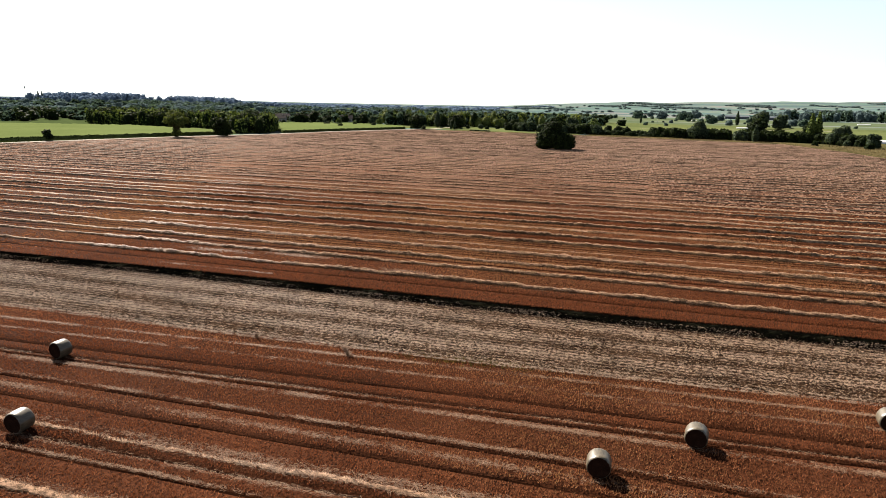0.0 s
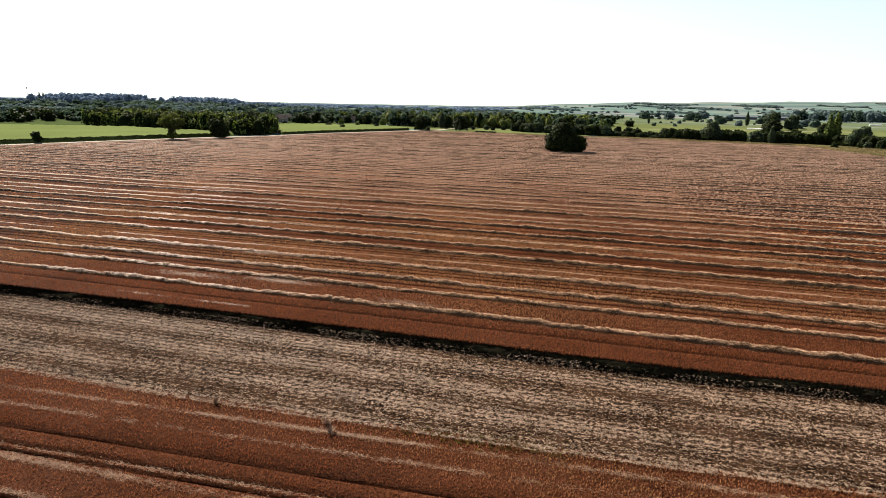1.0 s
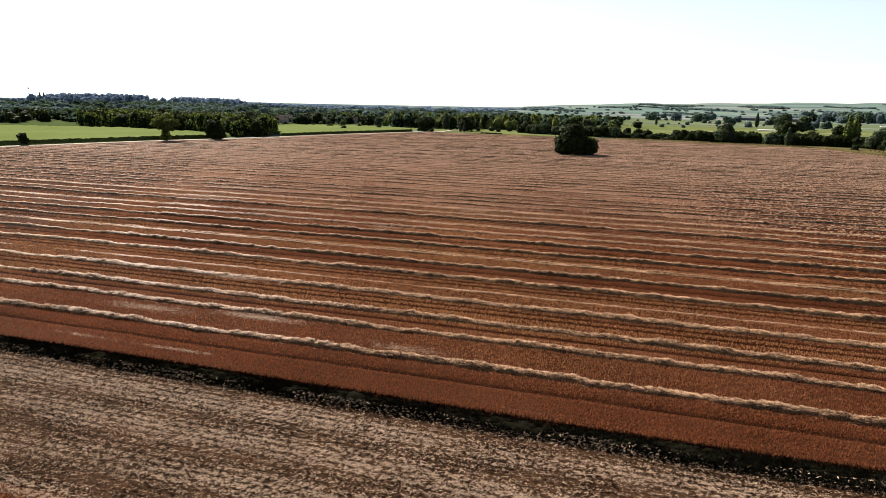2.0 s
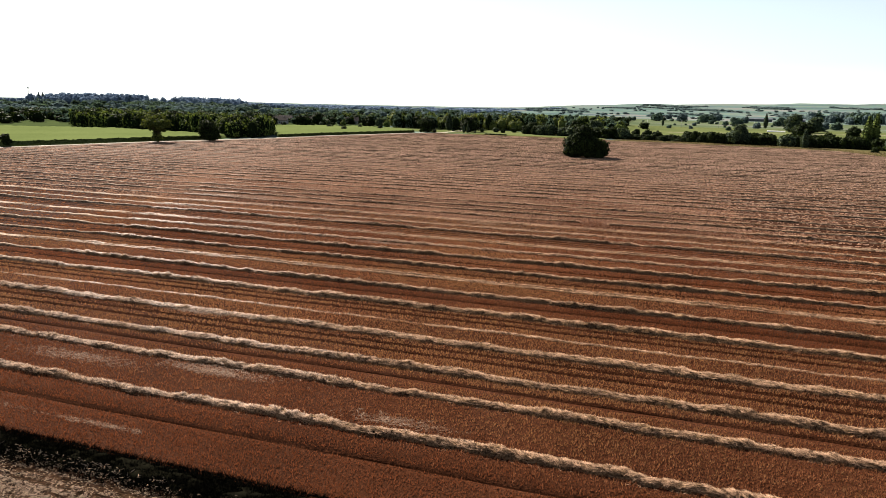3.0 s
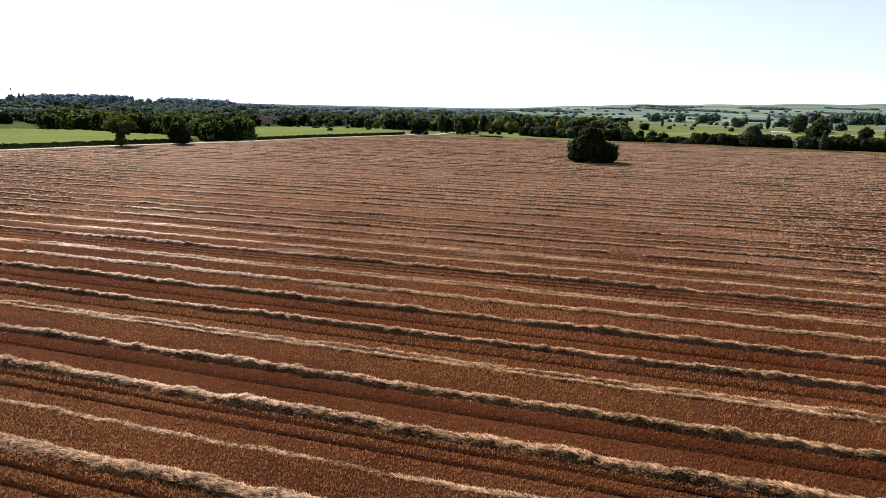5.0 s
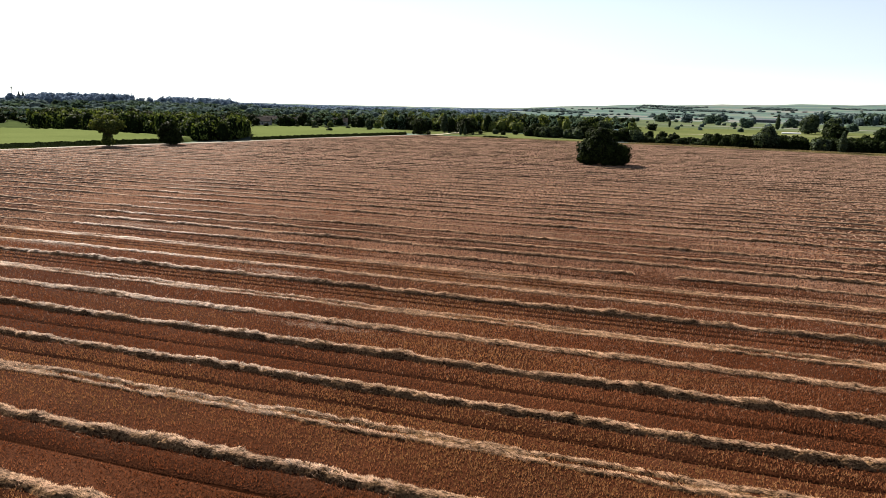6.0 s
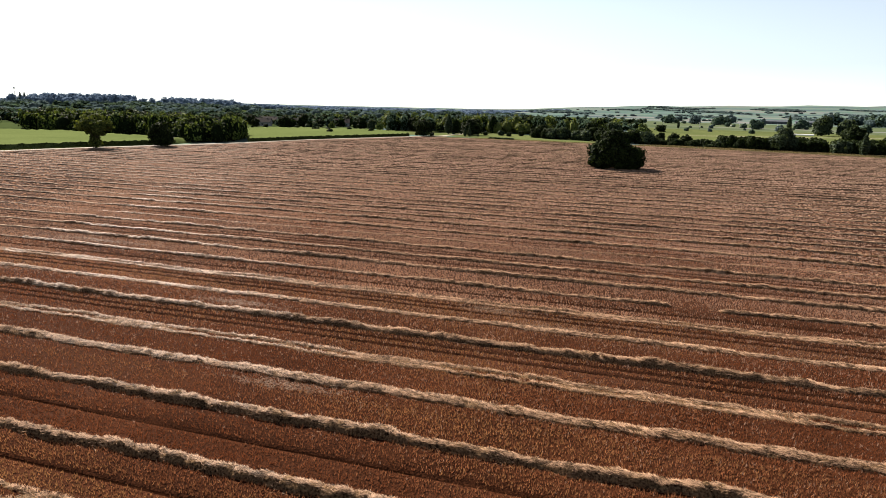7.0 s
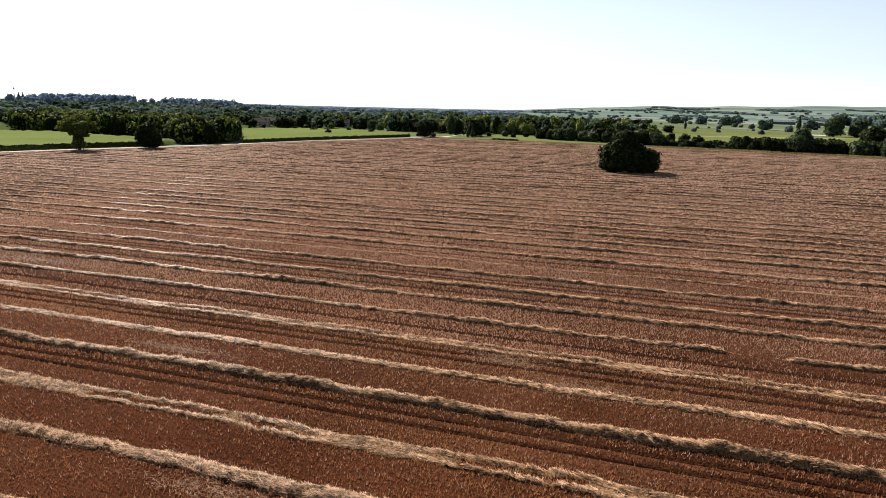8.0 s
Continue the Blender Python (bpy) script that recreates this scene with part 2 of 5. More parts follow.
def mesh(name, verts, faces, mats, smooth=False, slots=None):
    """A mesh from an array of corners and an array of equal faces (or a list of such arrays)."""
    verts = np.asarray(verts, np.float32).reshape(-1, 3)
    groups = faces if isinstance(faces, list) else [faces]
    groups = [np.asarray(f, np.int32) for f in groups if len(f)]
    loops = np.concatenate([f.ravel() for f in groups])
    sizes = np.concatenate([np.full(len(f), f.shape[1], np.int32) for f in groups])
    me = bpy.data.meshes.new(name)
    me.vertices.add(len(verts))
    me.vertices.foreach_set("co", verts.ravel())
    me.loops.add(len(loops))
    me.loops.foreach_set("vertex_index", loops)
    me.polygons.add(len(sizes))
    me.polygons.foreach_set("loop_start", np.concatenate([[0], np.cumsum(sizes)[:-1]]).astype(np.int32))
    if smooth:
        me.polygons.foreach_set("use_smooth", np.ones(len(sizes), bool))
    for m in mats if isinstance(mats, (list, tuple)) else [mats]:
        me.materials.append(m)
    if slots is not None:
        me.polygons.foreach_set("material_index", np.asarray(slots, np.int32))
    me.update(calc_edges=True)
    me.validate()
    return me


def piece(name, data, parent=None, label="", at=None):
    ob = new(name, data)
    if parent is not None:
        ob.parent = parent
    if at is not None:
        ob.matrix_basis = at
    if label:
        ob["label"] = label
    return ob


def part(name, bm, mat, parent, label="", smooth=False):
    me = bpy.data.meshes.new(name)
    bm.to_mesh(me)
    bm.free()
    me.materials.append(mat)
    if smooth:
        me.polygons.foreach_set("use_smooth", np.ones(len(me.polygons), bool))
    return piece(name, me, parent, label)


def grid_faces(rows, cols):
    k = np.arange((rows - 1) * cols).reshape(rows - 1, cols)[:, : cols - 1].ravel()
    return np.stack([k, k + 1, k + cols + 1, k + cols], 1)


def wave(x, seed, scale):
    """Smooth chance along a line or over a plane, about -1 to 1."""
    r = np.random.default_rng(seed)
    total = np.zeros(np.shape(x))
    for k in range(6):
        f = scale * 1.7 ** k
        total += np.sin(x * f * 6.283 * r.uniform(0.8, 1.2) + r.uniform(0, 6.28)) * 0.62 ** k
    return total / 1.9


# ---------------------------------------------------------------- the lie of the land
def smoothstep(v, lo, hi):
    t = np.clip((v - lo) / (hi - lo), 0, 1)
    return t * t * (3 - 2 * t)


def terrain(x, y):
    """Height of the land round the field: flat by the field, lower meadows beyond it, hills far off to the north-east, a low rise to the north-west."""
    x, y = np.asarray(x, float), np.asarray(y, float)
    dx, dy = x + 10, y - 30
    r, left = np.hypot(dx, dy), np.degrees(np.arctan2(-dx, dy))
    z = -0.25 - 2.6 * smoothstep(y, 530, 680) * smoothstep(x, -160, 20)
    crest = np.interp(left, [-60, -17, -11, 2, 7, 11, 16], [66, 62, 56, 37, 20, 3, 0])
    crest = crest * (1 + 0.06 * np.sin(left * 1.1) + 0.03 * np.sin(left * 3.7))
    z = z + crest * smoothstep(r, 1500, 4300)
    z = z - 8 * smoothstep(r, 1700, 4300) * smoothstep(left, 8, 14)
    z = z + 6 * smoothstep(left, 27, 38) * smoothstep(r, 800, 1500)
    return z


radii = np.concatenate([np.linspace(0, 700, 24), np.geomspace(760, 4850, 60)])
turns = np.linspace(0, 2 * np.pi, 193)
gr, ga = np.meshgrid(radii, turns, indexing="ij")
gx, gy = -80 + gr * np.cos(ga), 250 + gr * np.sin(ga)
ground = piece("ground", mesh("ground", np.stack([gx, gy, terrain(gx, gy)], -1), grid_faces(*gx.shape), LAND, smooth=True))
tagged(ground, "green and straw-coloured farmland in long plots, tinted bluish for haze, rising to low hills", "ground", kind="structure")

# the harvested field: its edges by y
LEFT_Y, LEFT_X = [-120, 236, 319, 381, 428, 478, 507, 514], [-385, -285, -257, -229, -217.5, -195.5, -184, -181]
RIGHT_Y, RIGHT_X = [-120, 300, 370, 418, 470, 486, 498, 503, 508, 512, 514], [215, 126, 110, 101, 84, 40, -15, -60, -110, -155, -172]


def field_left(y):
    return np.interp(y, LEFT_Y, LEFT_X)


def field_right(y):
    return np.interp(y, RIGHT_Y, RIGHT_X)


def lay(y0, x):
    """The course of a worked line: level in the far part, turned a little in the near part."""
    s = np.interp(y0, [32, 40, 46, 58, 74], [0.016, 0.018, 0.055, 0.06, 0.004])
    return y0 + s * (x + 12) + 0.12 * wave(x, 77, 0.012)


# wheel ruts, in pairs
RUTS = [30.8, 32.6, 37.15, 40.1, 45.3, 46.25, 48.1, 78.0, 90.6, 91.0, 96.4, 98.0, 106.8, 108.4, 113.6, 125.4, 131.8, 151.0, 152.4, 163.2, 164.6, 169.8, 182.6, 188.0, 189.4, 201.0, 208.0, 220.6, 228.0]
RUTS += [234.0 + 18.6 * k + d for k in range(14) for d in (0.0, 1.8)]


def field_z(x, y):
    return 0.05 * wave(x * 0.7 + y * 0.3, 5, 0.006) + 0.04 * wave(y * 0.8 - x * 0.2, 6, 0.01)


def off_line(x, y):
    """Distance from the middle of the dense stubble laid along the camera's path, 1 at its edge."""
    return np.abs(x + 10 + 0.36 * (y - 30)) / np.interp(y, [18, 58, 120, 200, 340], [62, 72, 72, 80, 120])


def field_sheet():
    stops = set(np.arange(-118, 513, 3.0).round(3))
    for y0 in RUTS:
        stops = {s for s in stops if abs(s - y0) > 0.7}
        stops |= {round(y0 + d, 3) for d in (-0.22, -0.14, 0.0, 0.14, 0.22)}
    stops = np.array(sorted(stops))
    deep = np.zeros(len(stops))
    for y0 in RUTS:
        deep[np.abs(stops - y0) < 0.18] = 0.18
        deep[np.abs(stops - y0) < 0.05] = 0.22
    near = np.linspace(-110, 60, 110)
    rows = []
    for y0, d in zip(stops, deep):
        a0, a1 = float(field_left(y0)), float(field_right(y0))
        x = np.concatenate([np.linspace(a0, -110, 40)[:-1], near, np.linspace(60, max(a1, 61), 30)[1:]]) if a1 > 61 and a0 < -111 else a0 + (a1 - a0) * np.linspace(0, 1, 178)
        y = lay(y0, x) if -60 < y0 < 500 else np.full(len(x), y0)
        rows.append(np.stack([x, y, field_z(x, y) - d * (0.7 + 0.3 * wave(x + 50 * y0, 78, 0.05))], -1))
    v = np.array(rows)
    faces = grid_faces(v.shape[0], v.shape[1])
    low = (deep > 0.1)[faces[:, 0] // v.shape[1]] & (deep > 0.1)[faces[:, 2] // v.shape[1]]
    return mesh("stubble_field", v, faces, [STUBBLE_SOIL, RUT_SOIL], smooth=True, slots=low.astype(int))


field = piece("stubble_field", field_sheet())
tagged(field, "reddish-brown harvested stubble field with wheel ruts", "field", kind="structure")

# the grey strip of chopped residue across the field
def weed_middle(x):
    """The course of the uncut strip across the field."""
    return np.interp(x, [-190, -90, -62, -45, -12, 2, 12, 110], [69.9, 71.0, 71.6, 71.7, 71.7, 72.0, 72.6, 75.0])


def grey_near(x):
    return np.interp(x, [-190, -60, -40, -10, 110], [51.4, 54.1, 54.3, 55.6, 64.0])


def grey_far(x):
    return weed_middle(x) - 0.9


def grey_strip():
    x = np.linspace(-190, 110, 330)
    t = np.linspace(0, 1, 60)
    near = grey_near(x) + 0.35 * wave(x, 21, 0.03)
    far = grey_far(x) + 0.2 * wave(x, 22, 0.03)
    y = near[None] + (far - near)[None] * t[:, None]
    xx = np.repeat(x[None], len(t), 0)
    ridge = 0.05 * np.sin(y * 6.283 / 0.76) + 0.05 * wave(xx + y * 3, 23, 0.2) * wave(y * 2, 24, 0.3)
    z = field_z(xx, y) + 0.05 + ridge * 0.8 + 0.02
    z[0], z[-1] = field_z(x, near) - 0.05, field_z(x, far) - 0.05
    return mesh("grey_strip", np.stack([xx, y, z], -1), grid_faces(*xx.shape), GREY_SOIL, smooth=True)


tagged(piece("grey_strip", grey_strip()), "grey-beige strip of chopped crop residue across the field", "field", kind="structure")


# ---------------------------------------------------------------- scatter of stalks and chips
def blades(rng, base, height, width, lean, double=True):
    """Upright thin triangles at the given places: one or two to a place, each turned and leaning by chance."""
    n = len(base)
    out, faces = [], []
    for k in range(2 if double else 1):
        turn = rng.uniform(0, np.pi, n)
        w = width * rng.uniform(0.6, 1.4, n) / 2
        h = height * rng.uniform(0.6, 1.3, n)
        side = np.stack([np.cos(turn) * w, np.sin(turn) * w, np.zeros(n)], -1)
        tip = np.stack([rng.normal(0, lean, n), rng.normal(0, lean, n), np.ones(n)], -1) * h[:, None]
        start = len(out) * 3 * n
        out.append(np.stack([base - side, base + side, base + tip], 1).reshape(-1, 3))
        faces.append(np.arange(start, start + 3 * n).reshape(-1, 3))
    return np.concatenate(out), np.concatenate(faces)


def straws(rng, base, length, width, rise, along=0.6, tilt=0.8, comb=None):
    """Thin lying straws; along: how far they keep to the row's course; comb: the way in which each is raked, if it is."""
    n = len(base)
    turn = rng.normal(0, 1.0 - 0.6 * along, n) + (np.where(rng.random(n) < 0.25, 1.3, 0) if comb is None else comb)
    ln = length * rng.uniform(0.5, 1.3, n) / 2
    up = rng.normal(0, rise, n)
    way = np.stack([np.cos(turn), np.sin(turn), up], -1) * ln[:, None]
    w = width * rng.uniform(0.6, 1.4, n) / 2
    side = np.stack([-np.sin(turn) * w, np.cos(turn) * w, w * tilt], -1)
    v = np.stack([base - way - side, base - way + side, base + way], 1).reshape(-1, 3)
    return v, np.arange(3 * n).reshape(-1, 3)


def clump(x, y, wide, deep, seed):
    """A chance from 0 to 1 that holds over small cells, to gather bits into tufts and drifts."""
    i, j = np.floor(x / wide).astype(np.int64), np.floor(y / deep).astype(np.int64)
    k = (i * 73856093) ^ (j * 19349663) ^ (seed * 83492791)
    k = (k ^ (k >> 13)) * 1274126177
    return ((k ^ (k >> 16)) & 0xFFFF) / 65535.0


# windrows: y, width, height, kind (whole, thin, double)
WINDROWS = [
    (27.4, 1.2, 0.20, "whole"), (33.9, 0.8, 0.10, "thin"),
    (81.4, 1.7, 0.50, "whole"), (88.1, 1.8, 0.46, "whole"), (93.1, 2.0, 0.48, "whole"), (100.0, 2.4, 0.46, "whole"), (104.5, 1.0, 0.12, "thin"),
    (110.0, 2.4, 0.52, "whole"), (116.4, 2.0, 0.54, "whole"), (122.6, 2.7, 0.26, "double"), (128.3, 1.9, 0.54, "whole"), (135.3, 2.1, 0.60, "whole"),
    (141.8, 2.5, 0.36, "whole"), (147.6, 3.3, 0.24, "double"), (154.3, 1.8, 0.56, "whole"), (160.1, 2.0, 0.24, "whole"), (166.6, 3.0, 0.24, "double"),
    (173.2, 1.3, 0.36, "broken"), (179.6, 1.5, 0.42, "whole"), (185.4, 1.4, 0.36, "whole"), (191.7, 1.4, 0.40, "whole"), (197.8, 1.1, 0.22, "thin"),
    (204.1, 1.5, 0.40, "whole"), (211.8, 1.5, 0.42, "whole"), (217.8, 1.3, 0.34, "whole"), (224.0, 1.4, 0.40, "whole"), (231.0, 1.4, 0.38, "whole"),
]
rng = np.random.default_rng(11)
y0 = 237.4
while y0 < 507:
    WINDROWS.append((round(y0, 1), rng.uniform(1.2, 1.6), rng.uniform(0.26, 0.38), "thin" if rng.random() < 0.25 else "whole"))
    y0 += rng.uniform(5.6, 6.8)


def crumple(x, y, seed):
    """Lumps and hollows of the raked straw, about half a metre across."""
    return 0.6 * wave(x + 1.3 * y, seed + 6, 0.55) + 0.6 * wave(0.7 * x - 1.5 * y, seed + 7, 0.75)


def windrow(y0, width, height, kind, seed):
    rng = np.random.default_rng(seed)
    a0, a1 = float(field_left(y0)) + 3, float(field_right(y0)) - 3
    lo, hi = max(a0, -45 - 0.42 * (y0 - 30) - 15), min(a1, 50 - 0.30 * (y0 - 50))
    step = 0.28 if y0 < 130 else (0.42 if y0 < 240 else 1.1)
    if hi - lo > 20:
        x = np.concatenate([np.arange(a0, lo, 1.0), np.arange(lo, hi, step), np.arange(hi, a1, 1.0)])
    else:
        x = np.arange(a0, a1, 1.2)
    n = 11
    u = np.linspace(-1, 1, n)
    size = np.clip(1 + (0.26 if y0 < 170 else 0.38) * wave(x, seed, 0.03) + 0.22 * wave(x, seed + 1, 0.16), 0.2, 1.7)
    if kind == "thin":
        size = np.clip(0.5 * size + 0.15 + 0.5 * wave(x, seed + 2, 0.02) + 0.3 * wave(x, seed + 8, 0.1), 0.02, 1.3)
    if kind == "broken":
        size = size * np.where((x > -27.6) & (x < -22.0), 0.01, 1.0)
    middle = lay(y0, x) + 0.16 * wave(x, seed + 3, 0.05) + 0.10 * wave(x, seed + 9, 0.2)
    height = height * (0.82 if y0 > 125 else 0.80)
    lump = (0.10 if y0 < 130 else 0.12) * min(1.0, height / 0.4)
    half = width / 2 * (0.40 + 0.24 * size) * (0.84 if y0 < 125 else 0.80)
    y = middle[:, None] + u[None] * half[:, None]
    mound = (1 - np.abs(u) ** 2.3)[None] * np.ones((len(x), 1))
    if kind == "double":
        split = np.clip(0.75 + 0.9 * wave(x, seed + 10, 0.05), 0, 1)
        twin = np.clip(1 - ((np.abs(u) - 0.72) / 0.28) ** 2, 0, 1)
        mound = twin[None] * split[:, None] + mound * (1 - split[:, None])
    rough = np.clip(rng.normal(0, 0.07 if y0 < 240 else 0.05, y.shape), -0.16, 0.16) * (1 - np.abs(u) ** 3)[None]
    calm = np.where((x > lo) & (x < hi), 1.0, 0.15)[:, None]
    rough = rough * calm * (0.5 if kind == "double" else 1.0)
    xx = np.repeat(x[:, None], n, 1) + rng.normal(0, 0.05, y.shape)
    yy = y + rng.normal(0, 0.05, y.shape) * calm
    zz = field_z(xx, yy) - 0.03 + height * size[:, None] * mound * (1 + rough * 2.0) + (lump * crumple(xx, yy, seed) + 0.02 * np.clip(rng.normal(0, 1, y.shape), -1.5, 1.5)) * mound * size[:, None] * calm
    zz[:, 0] = zz[:, -1] = field_z(x, middle) - 0.10
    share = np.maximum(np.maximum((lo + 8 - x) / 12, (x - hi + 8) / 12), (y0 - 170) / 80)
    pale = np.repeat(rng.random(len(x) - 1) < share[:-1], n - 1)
    top = new("straw_windrow")
    piece("straw_bank", mesh("straw_bank", np.stack([xx, yy, zz], -1), grid_faces(len(x), n), [STRAW_SHADE, STRAW_PALE], slots=pale), top)
    if y0 < 262 and hi - lo > 20:
        count = int((hi - lo) * (500 if y0 < 160 else 420 if y0 < 190 else 160) * (0.4 if kind == "thin" else 1))
        sx = rng.uniform(lo, hi, count)
        # pale straws mostly off the near side, leaving the dark bank as its shade
        su = np.where(rng.random(count) < 0.88, rng.uniform(-0.92 if kind in ("double", "thin") else float(np.interp(y0, [106, 110, 134, 142], [-0.78, -0.42, -0.45, -0.80])), 1.0, count), rng.normal(0.1, 0.7, count))
        s = np.interp(sx, x, size)
        tuft = clump(sx + 0.4 * su, su + 0.3 * sx, 0.42, 0.5, seed)
        keep = rng.random(count) < np.clip(s * 1.5, 0, 1) * np.clip(tuft * 1.7 - 0.15, 0.08, 1)
        if kind == "double":
            keep &= (np.abs(su) > 0.50 * np.interp(sx, x, split)) & (np.abs(su) < 0.98)
        sx, su, s, tuft = sx[keep], su[keep], s[keep], tuft[keep]
        sy = np.interp(sx, x, middle) + su * np.interp(sx, x, half)
        shape = np.clip(1 - np.abs(su) ** 2.3, 0, 1)
        if kind == "double":
            apart = np.interp(sx, x, split)
            shape = np.clip(1 - ((np.abs(su) - 0.72) / 0.28) ** 2, 0, 1) * apart + shape * (1 - apart)
        sz = field_z(sx, sy) + height * s * shape + (0.06 * (tuft - 0.35) + lump * crumple(sx, sy, seed) * s) * shape + 0.01 + np.abs(rng.normal(0, 0.02, len(sx)))
        rake = 0.75 * wave(sx, seed + 4, 0.06) + 0.7 * (clump(sx + 0.5 * su, su, 0.8, 0.9, seed + 5) - 0.5) - 0.35
        v, f = straws(rng, np.stack([sx, sy, sz], -1), 0.46 if y0 < 140 else 0.55, 0.019 if y0 < 160 else 0.032, 0.07, along=0.95, tilt=0.3, comb=rake)
        tagged(piece("loose_straw", mesh("loose_straw", v, f, STRAW_STALK), top, "pale loose straws lying over the row"), kind="stuff")
    words = {"whole": "long raked bank of pale straw lying on the stubble", "thin": "thin broken line of pale straw on the stubble",
             "double": "split double bank of pale straw lying on the stubble", "broken": "bank of pale straw with a short bare gap"}
    tagged(top, words[kind], "windrow", group="straw windrows on the stubble field")


for k, (y0, w, h, kind) in enumerate(WINDROWS):
    windrow(y0, w, h, kind, 100 + 13 * k)

# flattened straw left in lines where the bales were made
for k, (y0, spread, per_metre, *reach) in enumerate(((27.6, 0.35, 24), (30.95, 0.10, 16), (32.2, 0.16, 22), (33.95, 0.30, 26), (34.7, 0.22, 20), (38.5, 0.22, 20), (40.55, 0.14, 22), (44.35, 0.20, 34), (45.75, 0.12, 10), (50.9, 0.16, 12), (53.3, 0.16, 26), (75.9, 0.16, 14, -64, -46))):
    rng = np.random.default_rng(400 + k)
    lo, hi = reach or (-112, 66)
    count = int((hi - lo) * per_metre * 4.5)
    x = rng.uniform(lo, hi, count)
    keep = rng.random(count) < np.clip(0.55 + 0.8 * wave(x, 410 + k, 0.025) + 0.4 * wave(x, 430 + k, 0.12), 0.14, 1)
    x = x[keep]
    y = lay(y0, x) + rng.normal(0, spread, len(x))
    v, f = straws(rng, np.stack([x, y, field_z(x, y) + 0.10 + rng.random(len(x)) * 0.08], -1), 0.34, 0.016, 0.14, along=0.8, tilt=0.4)
    tagged(piece("straw_remains", mesh("straw_remains", v, f, STRAW_OLD)), "scattered pale straw left in a line on red stubble", "straw", kind="stuff")

# straw shaken off in patches beside the rows
for k, (px, py, rx, ry, count) in enumerate(((-47.6, 86.4, 2.6, 0.45, 900), (-59.8, 99.4, 2.0, 0.4, 500), (-38.0, 160.4, 2.2, 0.7, 700), (-44.6, 164.1, 2.0, 0.5, 400), (-71.4, 156.6, 3.0, 0.5, 600), (-55.3, 139.8, 3.0, 0.5, 600),
                                             (-120.0, 154.2, 8.0, 0.6, 1300), (-108.6, 175.8, 6.0, 0.6, 900), (-113.0, 158.8, 5.0, 0.5, 800), (-30.0, 83.2, 2.0, 0.4, 500), (-61.0, 85.0, 3.0, 0.5, 700))):
    rng = np.random.default_rng(480 + k)
    x, y = px + rng.normal(0, rx, count), py + rng.normal(0, ry, count)
    v, f = straws(rng, np.stack([x, y, field_z(x, y) + 0.10 + rng.random(count) * 0.08], -1), 0.40, 0.022, 0.12, along=0.6, tilt=0.4)
    tagged(piece("straw_patch", mesh("straw_patch", v, f, STRAW_OLD)), "loose patch of pale straw strewn on the stubble", "straw", kind="stuff")

# standing stubble where the camera passes nearest
rng = np.random.default_rng(31)


# how red the stubble is, by y
RED_Y = [18, 52, 56, 73, 81, 84, 88, 93, 108, 111, 116, 119, 127, 130, 155, 160, 176, 200, 240]
RED_SHARE = [0.7, 0.6, 0.4, 0.95, 0.95, 0.45, 0.35, 0.1, 0.05, 0.7, 0.7, 0.2, 0.3, 0.6, 0.45, 0.25, 0.15, 0.1, 0.05]


def stubble(lo_y, hi_y, tall, wide, double):
    """Stalks in drilled lines, thinning out with the distance from the flown stretch."""
    n = int((hi_y - lo_y) * 2 * 130 * 66)
    y = rng.uniform(lo_y, hi_y, n)
    across = rng.uniform(-1, 1, n)
    half = np.interp(y, [18, 58, 120, 200, 340], [62, 72, 72, 80, 120])
    x = -10 - 0.36 * (y - 30) + across * half
    thick = np.interp(y, [18, 58, 120, 190, 240, 340], [42, 42, 42, 38, 14, 0]) / 42 * half / 130
    thick = thick * (0.35 + 0.65 * clump(x + 0.2 * y, y, 0.45, 0.22, 3)) * np.clip((1 - np.abs(across)) * 5, 0, 1) * np.clip(0.8 + 0.35 * wave(x * 0.3 + y, 32, 0.05), 0, 1)
    rut = np.abs(y[:, None] - np.array(RUTS)[None]).min(1) if n < 150000 else np.concatenate([np.abs(q[:, None] - np.array(RUTS)[None]).min(1) for q in np.array_split(y, 16)])
    yy = lay(y, x)
    grey = (yy > grey_near(x)) & (yy < weed_middle(x) + 1.0)
    keep = (rut > 0.28) & (rng.random(n) < thick) & ~grey
    base = np.stack([x, yy, field_z(x, yy) - 0.02], -1)[keep]
    # pale share grows with distance, low-angle brightness put into the colour
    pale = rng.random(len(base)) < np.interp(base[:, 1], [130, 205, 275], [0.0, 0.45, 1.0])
    red = np.interp(base[:, 1], RED_Y, RED_SHARE) + 0.30 * wave(base[:, 0] + 0.4 * base[:, 1], 33, 0.012) + 0.25 * wave(base[:, 1], 34, 0.09)
    chance = rng.random(len(base)) * 0.5 + 0.25
    tone = np.where(pale, 3, np.where(chance < red - 0.12, 0, np.where(chance < red + 0.25, 1, 2)))
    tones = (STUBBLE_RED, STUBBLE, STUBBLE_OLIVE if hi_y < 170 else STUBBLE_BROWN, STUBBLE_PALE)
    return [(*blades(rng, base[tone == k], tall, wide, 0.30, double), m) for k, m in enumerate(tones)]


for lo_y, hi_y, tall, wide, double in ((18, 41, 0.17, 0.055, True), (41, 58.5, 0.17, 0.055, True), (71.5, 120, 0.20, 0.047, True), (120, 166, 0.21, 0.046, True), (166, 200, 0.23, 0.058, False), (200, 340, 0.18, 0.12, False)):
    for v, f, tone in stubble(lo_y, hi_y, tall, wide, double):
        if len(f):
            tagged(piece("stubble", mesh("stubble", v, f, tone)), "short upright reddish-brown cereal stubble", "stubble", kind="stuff")

